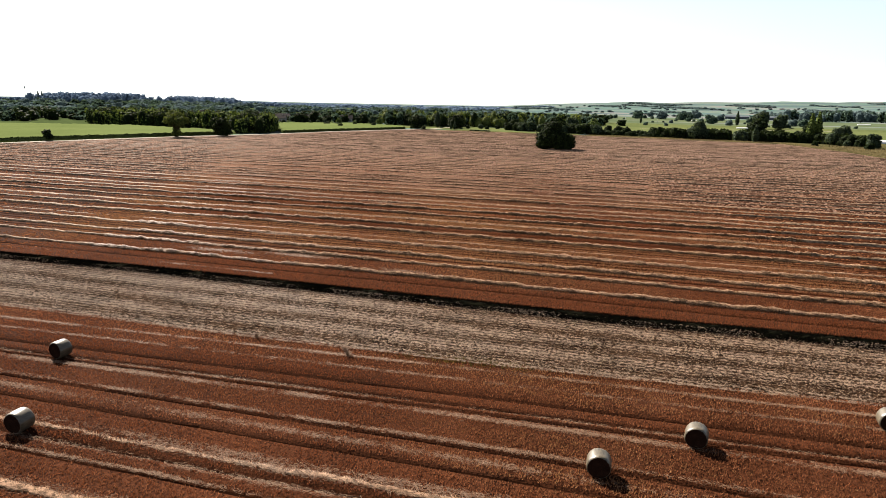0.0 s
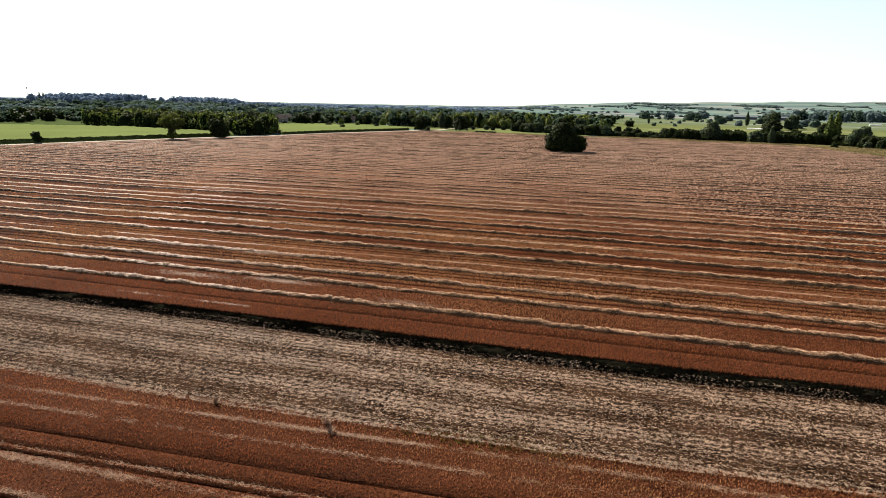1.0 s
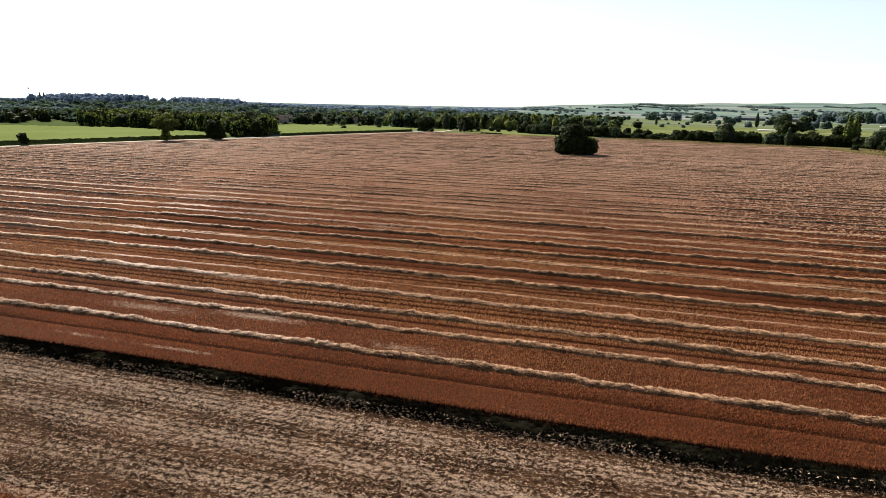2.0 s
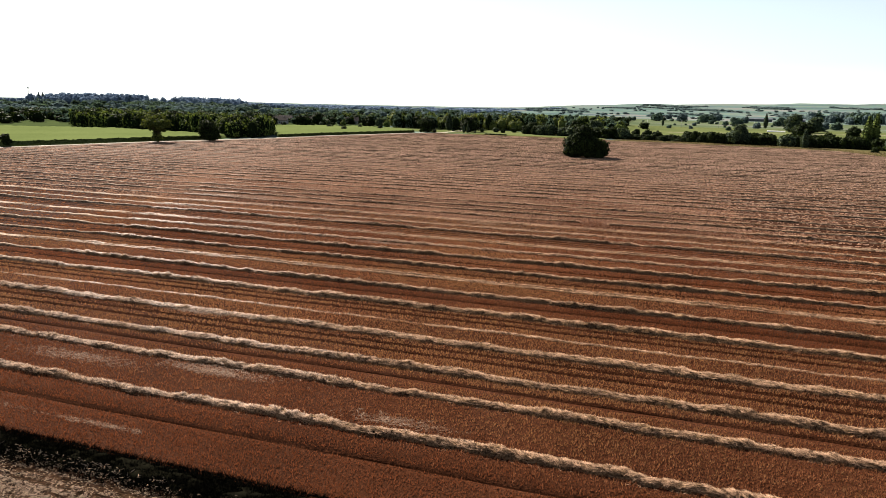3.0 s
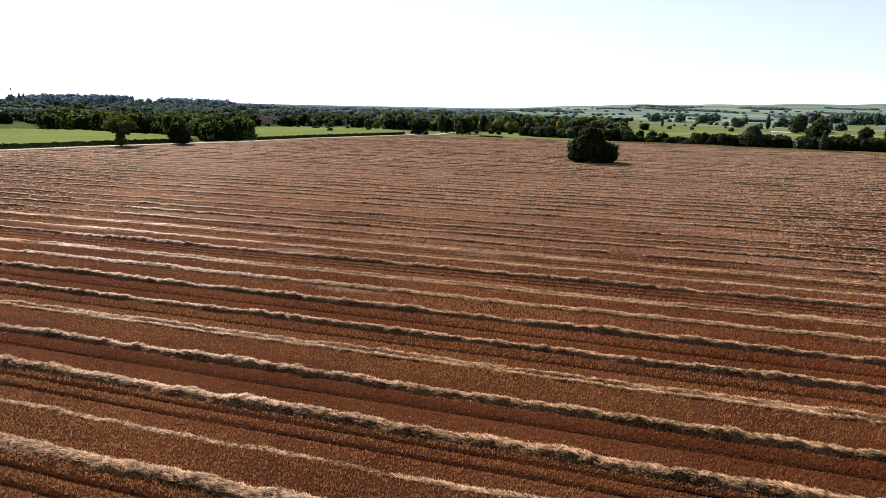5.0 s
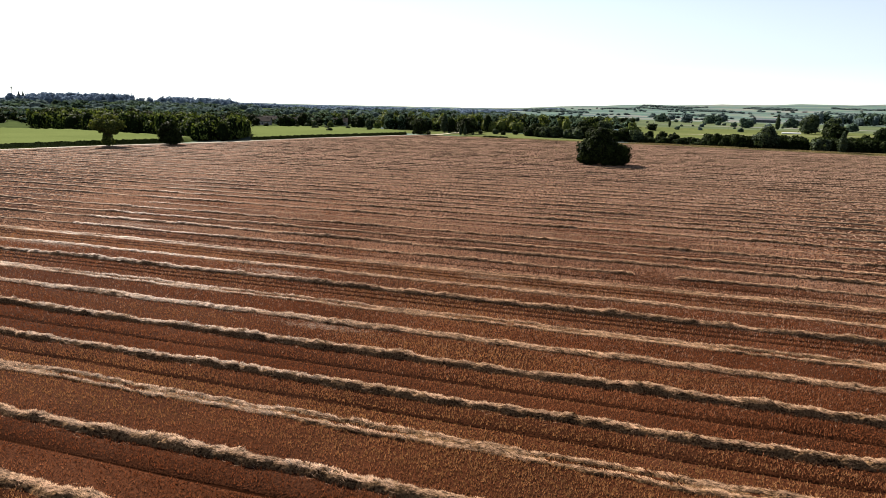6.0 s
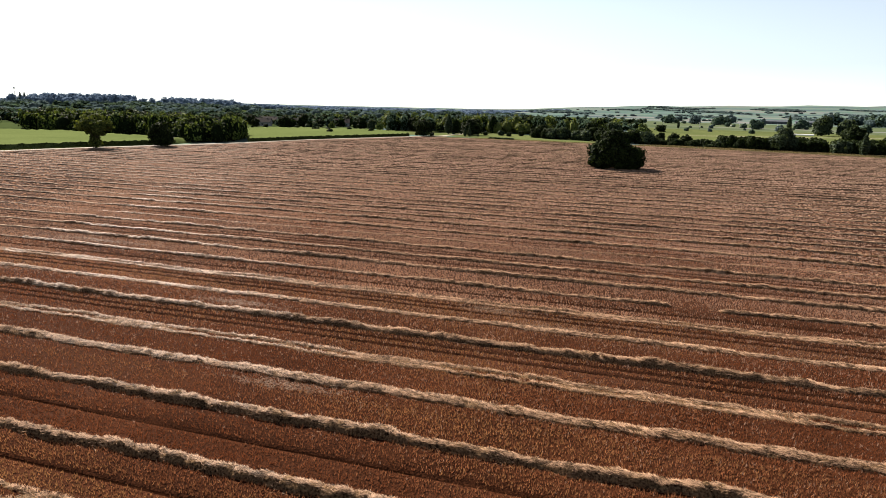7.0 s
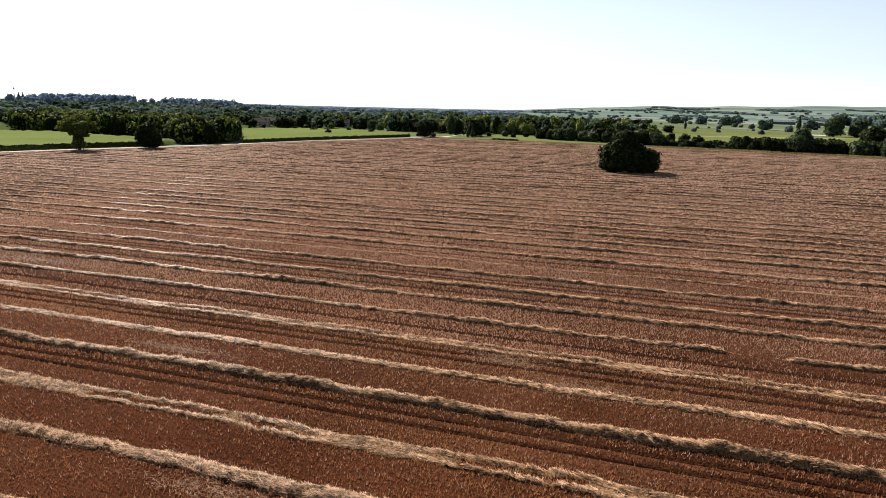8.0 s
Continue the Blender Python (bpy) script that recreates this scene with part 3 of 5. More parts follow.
# farther stubble: short lengths of the drilled lines
n = 430000
y = rng.uniform(62, 511, n)
x = field_left(y) + 1 + rng.random(n) * (field_right(y) - field_left(y) - 2)
inside = off_line(x, y)
keep = rng.random(n) < np.clip(np.maximum((inside - 0.68) * 4, (y - 195) / 100), 0, 1)
keep &= (y > 75)
# stubble thinned to a dark stripe standing for each row's shade, and along the ruts
line = y - lay(0 * y + 300, x) + 300
gap = np.full(n, 9.0)
for y0, *_ in WINDROWS:
    d = y0 - line
    gap = np.where((d > -0.6) & (d < gap), d, gap)
rut = np.full(n, 9.0)
for y0 in RUTS:
    rut = np.minimum(rut, np.abs(line - y0))
keep &= (rng.random(n) < np.where(gap < 1.8, 0.45, 1.0)) & (rng.random(n) < np.where(rut < 0.5, 0.3, 1.0))
x, y = x[keep], y[keep]
n = len(x)
turn = rng.normal(0, 0.5, n)
reach = rng.uniform(0.12, 0.4, n)
side = np.stack([np.cos(turn) * reach, np.sin(turn) * reach, np.zeros(n)], -1)
foot = np.stack([x, y, field_z(x, y) - 0.03], -1)
rise_a, rise_b = (np.stack([rng.normal(0, 0.03, n), rng.normal(0, 0.03, n), rng.uniform(0.07, 0.18, n)], -1) for _ in range(2))
v = np.stack([foot - side, foot + side, foot + side * rng.uniform(0.5, 1, (n, 1)) + rise_a, foot - side * rng.uniform(0.5, 1, (n, 1)) + rise_b], 1)
# more pale pieces farther off, again standing for brightness at a low angle
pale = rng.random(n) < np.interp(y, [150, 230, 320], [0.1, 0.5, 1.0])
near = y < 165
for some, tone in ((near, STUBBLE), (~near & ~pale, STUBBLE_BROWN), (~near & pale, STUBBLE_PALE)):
    tagged(piece("stubble", mesh("stubble", v[some].reshape(-1, 3), np.arange(4 * some.sum()).reshape(-1, 4), tone)), "short reddish-brown stubble in drilled lines", "stubble", kind="stuff")

# chips and stalks of the grey strip
x = rng.uniform(-112, 62, 1500000)
t = rng.random(len(x)) * 1.05 - 0.05
y = grey_near(x) * (1 - t) + grey_far(x) * t
band = 0.5 + 0.5 * np.cos(6.283 * (t * 3.6 + 0.15 + 0.10 * wave(x, 35, 0.02)))
keep = rng.random(len(x)) < 2.3 * clump(x - 0.3 * y, y - 0.04 * x, 0.22, 0.16, 9) ** 1.6 * (0.20 + 0.80 * band ** 1.2) * np.interp(x, [-35, 5, 40], [1.0, 0.8, 0.6]) * np.clip(0.65 + 0.45 * np.cos(y * 6.283 / 0.76), 0.2, 1) * np.clip(0.85 + 0.4 * wave(x * 0.6 + y * 2, 36, 0.03), 0.3, 1)
x, y = x[keep], y[keep]
v, f = straws(rng, np.stack([x, y, field_z(x, y) + 0.12 + 0.07 * rng.random(len(x))], -1), 0.15, 0.032, 0.25, along=0.1, tilt=0.5)
tagged(piece("crop_residue", mesh("crop_residue", v, f, CHAFF)), "pale chopped stalks strewn over dark soil", "residue", kind="stuff")

# a patch of green regrowth at the edge of the strip, and a few dry weeds
gx, gy = rng.normal(-13, 3.6, 450), rng.normal(0, 0.55, 450)
gy = gy + grey_near(gx) - 0.4
GREEN_SHOOT = material("green_regrowth", (0.02803, 0.02102, 0.008408), (0.06074, 0.04578, 0.01962), 0.9, fine=2.0, broad=0.3, bump=0, piece=0.4, leaf=0.3)
v, f = blades(rng, np.stack([gx, gy, field_z(gx, gy)], -1), 0.24, 0.09, 0.3)
tagged(piece("green_regrowth", mesh("green_regrowth", v, f, GREEN_SHOOT)), "patch of yellowish green regrowth in the stubble", "weeds", kind="stuff")
for k, (wx, wy, high) in enumerate(((-49.6, 54.9, 0.4), (-34.7, 53.9, 0.5), (-25.2, 53.8, 0.45), (-24.4, 52.7, 0.5))):
    n = 44
    a = rng.uniform(0, 6.28, n)
    out = rng.uniform(0.1, 0.5, n)
    base = np.stack([wx + 0.05 * np.cos(a), wy + 0.05 * np.sin(a), np.full(n, float(field_z(np.array(wx), np.array(wy))))], -1)
    tip = base + np.stack([np.cos(a) * out, np.sin(a) * out, high * rng.uniform(0.5, 1.1, n)], -1)
    side = np.stack([-np.sin(a), np.cos(a), np.zeros(n)], -1) * 0.02
    v = np.stack([base - side, base + side, tip + side, tip - side], 1).reshape(-1, 3)
    tagged(piece("dry_weed", mesh("dry_weed", v, np.arange(4 * n).reshape(-1, 4), CHAFF)), "dry branching weed standing in the stubble", "weed", group="dry weeds")

# ---------------------------------------------------------------- the strip of dark weeds
rng = np.random.default_rng(51)
x = np.arange(-190, 110, 0.4)
u = np.linspace(-1, 1, 11)
middle = weed_middle(x) + 0.12 * wave(x, 52, 0.05)
h = 0.34 + 0.08 * wave(x, 53, 0.1)
yy = middle[:, None] + 1.15 * u[None] + rng.normal(0, 0.06, (len(x), 11))
zz = -0.1 + h[:, None] * (1 - np.abs(u) ** 5)[None] + rng.normal(0, 0.06, yy.shape)
xx = np.repeat(x[:, None], 11, 1)
weeds = new("weed_strip")
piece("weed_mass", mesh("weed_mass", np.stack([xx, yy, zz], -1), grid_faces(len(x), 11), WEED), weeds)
bx = rng.uniform(-130, 75, 110000)
by = weed_middle(bx) + np.clip(rng.normal(0, 0.75, len(bx)), -1.7, 1.25)
v, f = blades(rng, np.stack([bx, by, np.full(len(bx), 0.10)], -1), 0.28, 0.07, 0.8)
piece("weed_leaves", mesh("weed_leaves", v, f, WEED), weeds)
bx = rng.uniform(-100, 60, 5200)
bx = bx[rng.random(len(bx)) < np.clip(0.45 + 0.8 * wave(bx, 58, 0.06), 0.05, 1)]
by = weed_middle(bx) - 0.25 - np.abs(rng.normal(0, 0.75, len(bx)))
v, f = straws(rng, np.stack([bx, by, 0.26 + 0.12 * rng.random(len(bx))], -1), 0.22, 0.05, 0.4, along=0.2)
piece("dry_stems", mesh("dry_stems", v, f, CHAFF), weeds, "pale dry bits caught on top")
tagged(weeds, "uncut strip of low dark weeds between two stubbles", "weeds", kind="stuff")

# ---------------------------------------------------------------- round bales


def round_bale():
    """A bale lying on its side, its axis along y, its foot at the origin."""
    top = new("round_bale")
    rad, half = 0.78, 0.62
    rng = np.random.default_rng(61)
    n = 56
    a = np.linspace(0, 2 * np.pi, n, endpoint=False)
    stops = [(-half + 0.00, 0.89), (-half + 0.04, 0.955), (-half + 0.12, 0.99), (-0.3, 1.005), (0.0, 0.995), (0.3, 1.005), (half - 0.12, 0.99), (half - 0.04, 0.955), (half, 0.89)]
    v = []
    for y, s in stops:
        r = rad * s * (1 + rng.normal(0, 0.010, n) + 0.012 * np.sin(3 * a + 4 * y)) * (1 - 0.035 * np.clip(-np.sin(a), 0, 1) ** 4)
        v.append(np.stack([np.cos(a) * r, np.full(n, y), rad * 0.97 + np.sin(a) * r], -1))
    v = np.concatenate(v)
    k = np.arange(len(stops) - 1)[:, None] * n + np.arange(n)[None]
    k2 = np.arange(len(stops) - 1)[:, None] * n + (np.arange(n)[None] + 1) % n
    faces = np.stack([k, k2, k2 + n, k + n], -1).reshape(-1, 4)
    piece("wrapped_side", mesh("wrapped_side", v, faces, NET, smooth=True), top, "net-wrapped pale straw side")
    for sign in (-1, 1):
        rings = np.linspace(0.0, 0.90, 13)
        v = []
        for q, s in enumerate(rings):
            r = rad * s * np.ones(n) * (1 - 0.035 * np.clip(-np.sin(a), 0, 1) ** 4)
            out = half - 0.02 + (0.018 if q % 2 else 0.0) + rng.normal(0, 0.008, n) + 0.03 * (1 - s)
            v.append(np.stack([np.cos(a) * r, sign * out, rad * 0.97 + np.sin(a) * r], -1))
        v = np.concatenate(v)
        k = np.arange(len(rings) - 1)[:, None] * n + np.arange(n)[None]
        k2 = np.arange(len(rings) - 1)[:, None] * n + (np.arange(n)[None] + 1) % n
        faces = np.stack([k, k2, k2 + n, k + n][::sign], -1).reshape(-1, 4)
        piece("bale_end", mesh("bale_end", v, faces, BALE_END), top, "rolled straw end in rings, coloured dark as shade")
    return tagged(top, "round straw bale lying on red stubble", "bale", group="round bales on the stubble")


bale = round_bale()
BALES = [(-1.0, 39.9, 4), (5.2, 45.9, -6), (-48.4, 44.0, -4), (-40.0, 32.5, 2), (19.0, 53.1, -3)]
for k, (x, y, turn) in enumerate(BALES):
    at = pose(x, y, float(field_z(np.array(x), np.array(y))) - 0.02, 0, 0, turn)
    if k:
        copy_thing(bale, at)
    else:
        bale.matrix_basis = at

# ---------------------------------------------------------------- trees
ICO = bmesh.new()
bmesh.ops.create_icosphere(ICO, subdivisions=2, radius=1.0)
ICO_V = np.array([v.co[:] for v in ICO.verts])
ICO_F = np.array([[v.index for v in f.verts] for f in ICO.faces])
ICO.free()


def leaf_cards(rng, centre, normal, size):
    """Uneven small quads, each facing about along its normal."""
    n = len(centre)
    normal = normal + rng.normal(0, 0.42, normal.shape)
    normal /= np.linalg.norm(normal, axis=1)[:, None]
    side = np.cross(normal, rng.normal(0, 1, normal.shape))
    side /= np.linalg.norm(side, axis=1)[:, None] + 1e-9
    up = np.cross(normal, side)
    s = size * rng.uniform(0.55, 1.3, (n, 1))
    corners = [centre + s * (side * a * rng.uniform(0.5, 1.1, (n, 1)) + up * b * rng.uniform(0.5, 1.1, (n, 1))) for a, b in ((-1, -0.7), (0.8, -1), (1, 0.8), (-0.6, 1))]
    return np.stack(corners, 1).reshape(-1, 3), np.arange(4 * n).reshape(-1, 4)


def crown(rng, lobes, leaves, size, core=0.8):
    """Leaves on and in a set of lobes (centre, radii). Returns leaf corners and faces, and the inner mass."""
    lobes = [(np.array(c, float), np.array(r, float)) for c, r in lobes]
    share = np.array([r[0] * r[1] + r[0] * r[2] for _, r in lobes])
    share = share / share.sum()
    pts, nor, iv, jf = [], [], [], []
    for (c, r), q in zip(lobes, share):
        n = max(12, int(leaves * q))
        d = rng.normal(0, 1, (n, 3))
        d /= np.linalg.norm(d, axis=1)[:, None]
        d[:, 2] = np.where(d[:, 2] < -0.75, -d[:, 2], d[:, 2])
        lump = 1 + 0.16 * np.sin(d[:, 0] * 5 + c[0]) * np.sin(d[:, 1] * 6 + c[1]) + 0.12 * np.sin(d[:, 2] * 7 + c[2])
        depth = rng.uniform(0.80, 1.10, n) * lump
        pts.append(c + d * r * depth[:, None])
        nor.append(d)
        jf.append(ICO_F + len(ICO_V) * len(iv))
        iv.append(c + ICO_V * r * (core + 0.08 * rng.normal(0, 1, (len(ICO_V), 1))))
    v, f = leaf_cards(rng, np.concatenate(pts), np.concatenate(nor), size)
    return v, f, np.concatenate(iv), np.concatenate(jf)


def limb(v, f, a, b, ra, rb, sides=7):
    """Adds a tapered limb from a to b to the lists."""
    a, b = np.array(a, float), np.array(b, float)
    d = (b - a) / np.linalg.norm(b - a)
    s = np.cross(d, (0.3, 0.9, 0.2))
    s /= np.linalg.norm(s)
    u = np.cross(d, s)
    ang = np.linspace(0, 2 * np.pi, sides, endpoint=False)
    start = sum(len(q) for q in v)
    for p, r in ((a, ra), ((a + b) / 2 + s * ra * 0.4, (ra + rb) / 2), (b, rb)):
        v.append(p + r * (np.cos(ang)[:, None] * s + np.sin(ang)[:, None] * u))
    for ring in range(2):
        k = start + ring * sides + np.arange(sides)
        k2 = start + ring * sides + (np.arange(sides) + 1) % sides
        f.append(np.stack([k, k2, k2 + sides, k + sides], -1))


def tree(name, seed, lobes, leaves, size, leaf, label, category="tree", trunk=None, group="", core=0.8):
    """A tree or bush with its foot at the origin: trunk with limbs to each lobe, a core coloured dark as inner shade,
    leaves.
    """
    rng = np.random.default_rng(seed)
    top = new(name)
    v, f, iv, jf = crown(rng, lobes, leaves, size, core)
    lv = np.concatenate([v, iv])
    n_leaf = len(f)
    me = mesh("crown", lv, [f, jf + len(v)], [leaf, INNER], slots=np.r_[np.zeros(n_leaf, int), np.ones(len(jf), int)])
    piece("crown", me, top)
    tv, tf = [], []
    high = max(c[2] + r[2] for c, r in lobes)
    radius, fork = trunk or (0.028 * high, 0.30 * high)
    limb(tv, tf, (0, 0, -0.4), (0.1, 0, fork), radius * 1.25, radius * 0.8, 9)
    for c, r in lobes:
        limb(tv, tf, (0.1, 0, fork * rng.uniform(0.7, 1.0)), (c[0] * 0.9, c[1] * 0.9, c[2] + r[2] * 0.2), radius * 0.55, radius * 0.15, 6)
    piece("trunk", mesh("trunk", np.concatenate(tv), np.concatenate(tf), BARK, smooth=True), top)
    return tagged(top, label, category, group=group)


def lobes_round(rng, high, wide, low=0.2, count=7):
    """Lobes for a broad crown of that height and width that begins at low times its height."""
    out = [((0, 0, high * (0.5 + low / 2)), (wide * 0.36, wide * 0.36, high * (1 - low) * 0.42))]
    if low < 0.05:
        out.append(((0, 0, high * 0.27), (wide * 0.40, wide * 0.40, high * 0.30)))
    for k in range(count):
        a = 6.283 * k / count + rng.uniform(-0.3, 0.3)
        d = wide * rng.uniform(0.20, 0.30)
        r = wide * rng.uniform(0.17, 0.24)
        z = high * (low + (1 - low) * rng.uniform(0.25, 0.78))
        out.append(((math.cos(a) * d, math.sin(a) * d, min(z, high - r * 0.9)), (r, r, r * rng.uniform(0.8, 1.05))))
    return out


# the lone tree in the field: a broad dark clump with foliage to the ground
LONE = [((-2.0, 0, 8.4), (4.8, 4.6, 4.4)), ((-6.0, 0.5, 5.6), (3.8, 4.0, 3.8)), ((-7.4, -1, 2.6), (2.6, 3.0, 2.7)), ((2.2, -0.5, 5.8), (2.9, 3.6, 3.2)), ((6.2, -1.0, 4.3), (3.1, 3.4, 3.3)),
        ((7.4, 0.0, 2.3), (1.9, 2.4, 2.2)), ((0.5, -4.0, 4.2), (4.2, 3.2, 4.2)), ((-3.6, -3.4, 4.0), (3.8, 3.0, 4.0)), ((4.2, 3.0, 4.8), (3.8, 3.4, 3.6)), ((-1.6, 2.6, 10.2), (3.0, 3.0, 2.8)), ((2.0, -3.8, 2.0), (4.0, 2.6, 2.4)),
        ((5.4, -2.6, 1.8), (3.0, 2.4, 2.2)), ((-5.2, -2.8, 1.8), (3.2, 2.4, 2.2))]
lone = tree("field_tree", 71, LONE, 15000, 0.42, LEAF, "broad dark green tree standing alone in the stubble", trunk=(0.55, 2.6))
lone.matrix_basis = pose(-44.5, 344.5, 0, 0, 0, 12)

# trees along the track by the green crop
r0 = np.random.default_rng(72)
WALNUT = [((0, 0, 10.8), (4.4, 4.4, 3.2)), ((-5.2, 0.5, 9.2), (3.4, 3.2, 2.2)), ((5.2, -0.5, 9.8), (3.4, 3.4, 2.4)), ((7.6, 0, 8.2), (1.9, 2.2, 1.3)), ((-7.4, 1.0, 7.4), (1.9, 2.0, 1.3)), ((0.5, -4.4, 8.8), (3.4, 2.8, 2.2)),
          ((-1.5, 4.4, 9.2), (3.6, 3.0, 2.4)), ((2.6, 1.5, 12.6), (2.6, 2.6, 1.8)), ((-4.4, -1.0, 6.0), (1.9, 1.9, 0.9)), ((4.6, 1.0, 6.4), (1.7, 1.7, 0.9)), ((0.3, 0, 2.4), (2.5, 2.5, 2.9)), ((0.8, 0.2, 5.4), (1.7, 1.7, 2.2))]
walnut = tree("track_tree", 73, WALNUT, 8500, 0.36, LEAF_WALNUT, "open-crowned green tree with an ivy-clad trunk beside the track", trunk=(0.5, 4.5), core=0.55)
walnut.matrix_basis = pose(-255.5, 322.0, 0, 0, 0, 150)
dark_tree = tree("track_tree", 74, lobes_round(r0, 11.0, 11.5, 0.0, 8) + [((0, 0, 2.6), (4.6, 4.6, 3.0))], 8500, 0.40, LEAF, "dense dark green tree beside the track", trunk=(0.4, 2.5))
dark_tree.matrix_basis = pose(-241, 344.5, 0)
shrub = tree("track_shrub", 75, lobes_round(r0, 5.6, 5.0, 0.02, 6), 2500, 0.30, LEAF, "dark upright shrub at the edge of the green crop", "shrub", trunk=(0.2, 1.0))
shrub.matrix_basis = pose(-284.5, 262.5, 0)

# forms for the rest
KINDS = {}
for k in range(4):
    r0 = np.random.default_rng(80 + k)
    KINDS["broad", k] = tree("broadleaf_tree", 80 + k, lobes_round(r0, 12.0, 11.5, 0.0, 8), 4200, 0.50, (LEAF, LEAF_COOL, LEAF, LEAF_GOLD)[k], ("dark green rounded broadleaf tree by the fields", "grey-green rounded broadleaf tree by the meadow", "dark green rounded broadleaf tree by the fields", "yellow-green rounded broadleaf tree")[k], group="broadleaf trees")
for k in range(3):
    r0 = np.random.default_rng(90 + k)
    KINDS["bush", k] = tree("hedge_bush", 90 + k, lobes_round(r0, 5.0, 6.5, 0.0, 6), 2000, 0.36, (LEAF, LEAF_COOL, LEAF)[k], ("dense dark green bush in a hedge", "leafy grey-green bush in a hedge", "dense dark green bush in a hedge")[k], "bush", trunk=(0.12, 0.8), group="hedge bushes")
COLUMN = [((0, 0, 2.8 + 2.3 * k), (w, w, 2.2)) for k, w in enumerate((1.7, 2.3, 2.5, 2.3, 1.9, 1.4, 0.8))]
for k in range(2):
    r0 = np.random.default_rng(84 + k)
    KINDS["far", k] = tree("meadow_tree", 84 + k, lobes_round(r0, 10.0, 14.0, 0.0, 8), 2600, 0.7, (LEAF_FAR, LEAF_HILL)[k], ("rounded tree in the meadow, tinted grey-green for haze", "rounded tree in the meadow, tinted bluish green for haze")[k], group="meadow trees")
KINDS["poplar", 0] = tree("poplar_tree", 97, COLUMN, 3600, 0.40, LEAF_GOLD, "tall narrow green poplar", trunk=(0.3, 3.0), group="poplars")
KINDS["poplar", 2] = tree("poplar_tree", 96, COLUMN, 2000, 0.5, LEAF_HILL, "tall narrow poplar, tinted bluish for haze", trunk=(0.3, 3.0), group="poplars")
KINDS["poplar", 1] = tree("poplar_tree", 98, COLUMN, 3000, 0.42, LEAF_COOL, "tall narrow dark poplar", trunk=(0.3, 3.0), group="poplars")
WILLOW = [((0, 0, 7.0), (4.2, 4.2, 4.2)), ((-3.4, 0, 4.6), (3.0, 3.0, 3.6)), ((3.4, 0.5, 4.8), (3.2, 3.0, 3.6)), ((0, -3.0, 4.2), (3.4, 2.6, 3.8)), ((0.6, 3.0, 5.0), (3.4, 2.6, 3.6)), ((-1.0, -1.0, 9.6), (2.6, 2.6, 2.4))]
KINDS["willow", 0] = tree("willow_tree", 99, WILLOW, 4800, 0.40, LEAF_COOL, "full grey-green willow beside the field", group="willows")
placed = set()


def plant(kind, k, x, y, high=1.0, turn=None, wide=None, z=None, label=""):
    """Puts a tree of that kind at x, y, scaled by high (and wide)."""
    src = KINDS[kind, k]
    w = wide or high
    base = float(terrain(x, y)) if z is None else z
    turn = (x * 37 + y * 53) % 360 if turn is None else turn
    at = pose(x, y, base, 0, 0, turn)
    if (kind, k) in placed:
        ob = copy_thing(src, at)
    else:
        ob = src
        ob.matrix_basis = at
        placed.add((kind, k))
    ob.scale = (w, w, high)
    if label:
        ob["label"] = label
    return ob


# centre: the round tree at the field's far corner and the trees of the yard behind it
plant("broad", 0, -181, 522, 1.0, wide=1.0)
plant("broad", 2, -159, 560, 1.0, wide=1.35)
plant("poplar", 1, -177, 564, 0.75, wide=1.2)
for x, y, s in ((-157, 538, 0.95), (-154.4, 540, 1.05)):
    plant("poplar", 1, x, y, s * 0.34, wide=s * 0.42)
for k, (x, y, s) in enumerate(((-150, 566, 0.55), (-140, 572, 0.8), (-132, 562, 0.6), (-126, 576, 0.7), (-172, 560, 0.4), (-196, 552, 0.45), (-205, 548, 0.5), (-150, 545, 0.35), (-190, 533, 0.4), (-178, 530, 0.5))):
    plant("bush", k % 3, x, y, s)
# clipped hedge at the field's end
rng = np.random.default_rng(120)
for k in range(8):
    plant("bush", k % 3, -134.5 + 2.1 * k, 518 - 0.3 * k, 0.28, wide=0.42)
# the bush mass behind the lone tree
for k in range(26):
    u = k / 25
    x, y = -112 + 72 * u + rng.normal(0, 1.5), 556 - 24 * u + rng.normal(0, 4)
    plant(("bush", "bush", "broad")[k % 3], k % 3, x, y, rng.uniform(1.2, 1.7) if k % 3 < 2 else rng.uniform(0.6, 0.8))
plant("broad", 3, -42, 548, 1.0, wide=1.05)
plant("broad", 1, -60, 560, 1.05)
plant("broad", 2, -75, 566, 1.0)
# hedge along the north edge and round to the east
HEDGE = [(-40, 530), (-10, 522), (10, 506), (40, 506), (70, 508), (100, 506), (118, 492), (126, 462)]
hx, hy = np.array(HEDGE, float).T
run = np.concatenate([[0], np.cumsum(np.hypot(np.diff(hx), np.diff(hy)))])
for k, s in enumerate(np.arange(0, run[-1], 4.2)):
    x, y = float(np.interp(s, run, hx)) + rng.normal(0, 0.8), float(np.interp(s, run, hy)) + rng.normal(0, 1.2)
    low = 0.9 if x < 5 else 1.65
    plant("bush", (0, 2)[k % 2], x, y, low * (rng.uniform(0.65, 1.2) if x < 0 else rng.uniform(0.78, 0.98)), wide=rng.uniform(1.0, 1.5), z=-0.8)
    plant("bush", (2, 0)[k % 2], x + rng.normal(0, 2), y + 7 + rng.normal(0, 2), low * (rng.uniform(0.8, 1.2) if x < 0 else rng.uniform(0.9, 1.02)), wide=1.5, z=-1.2)
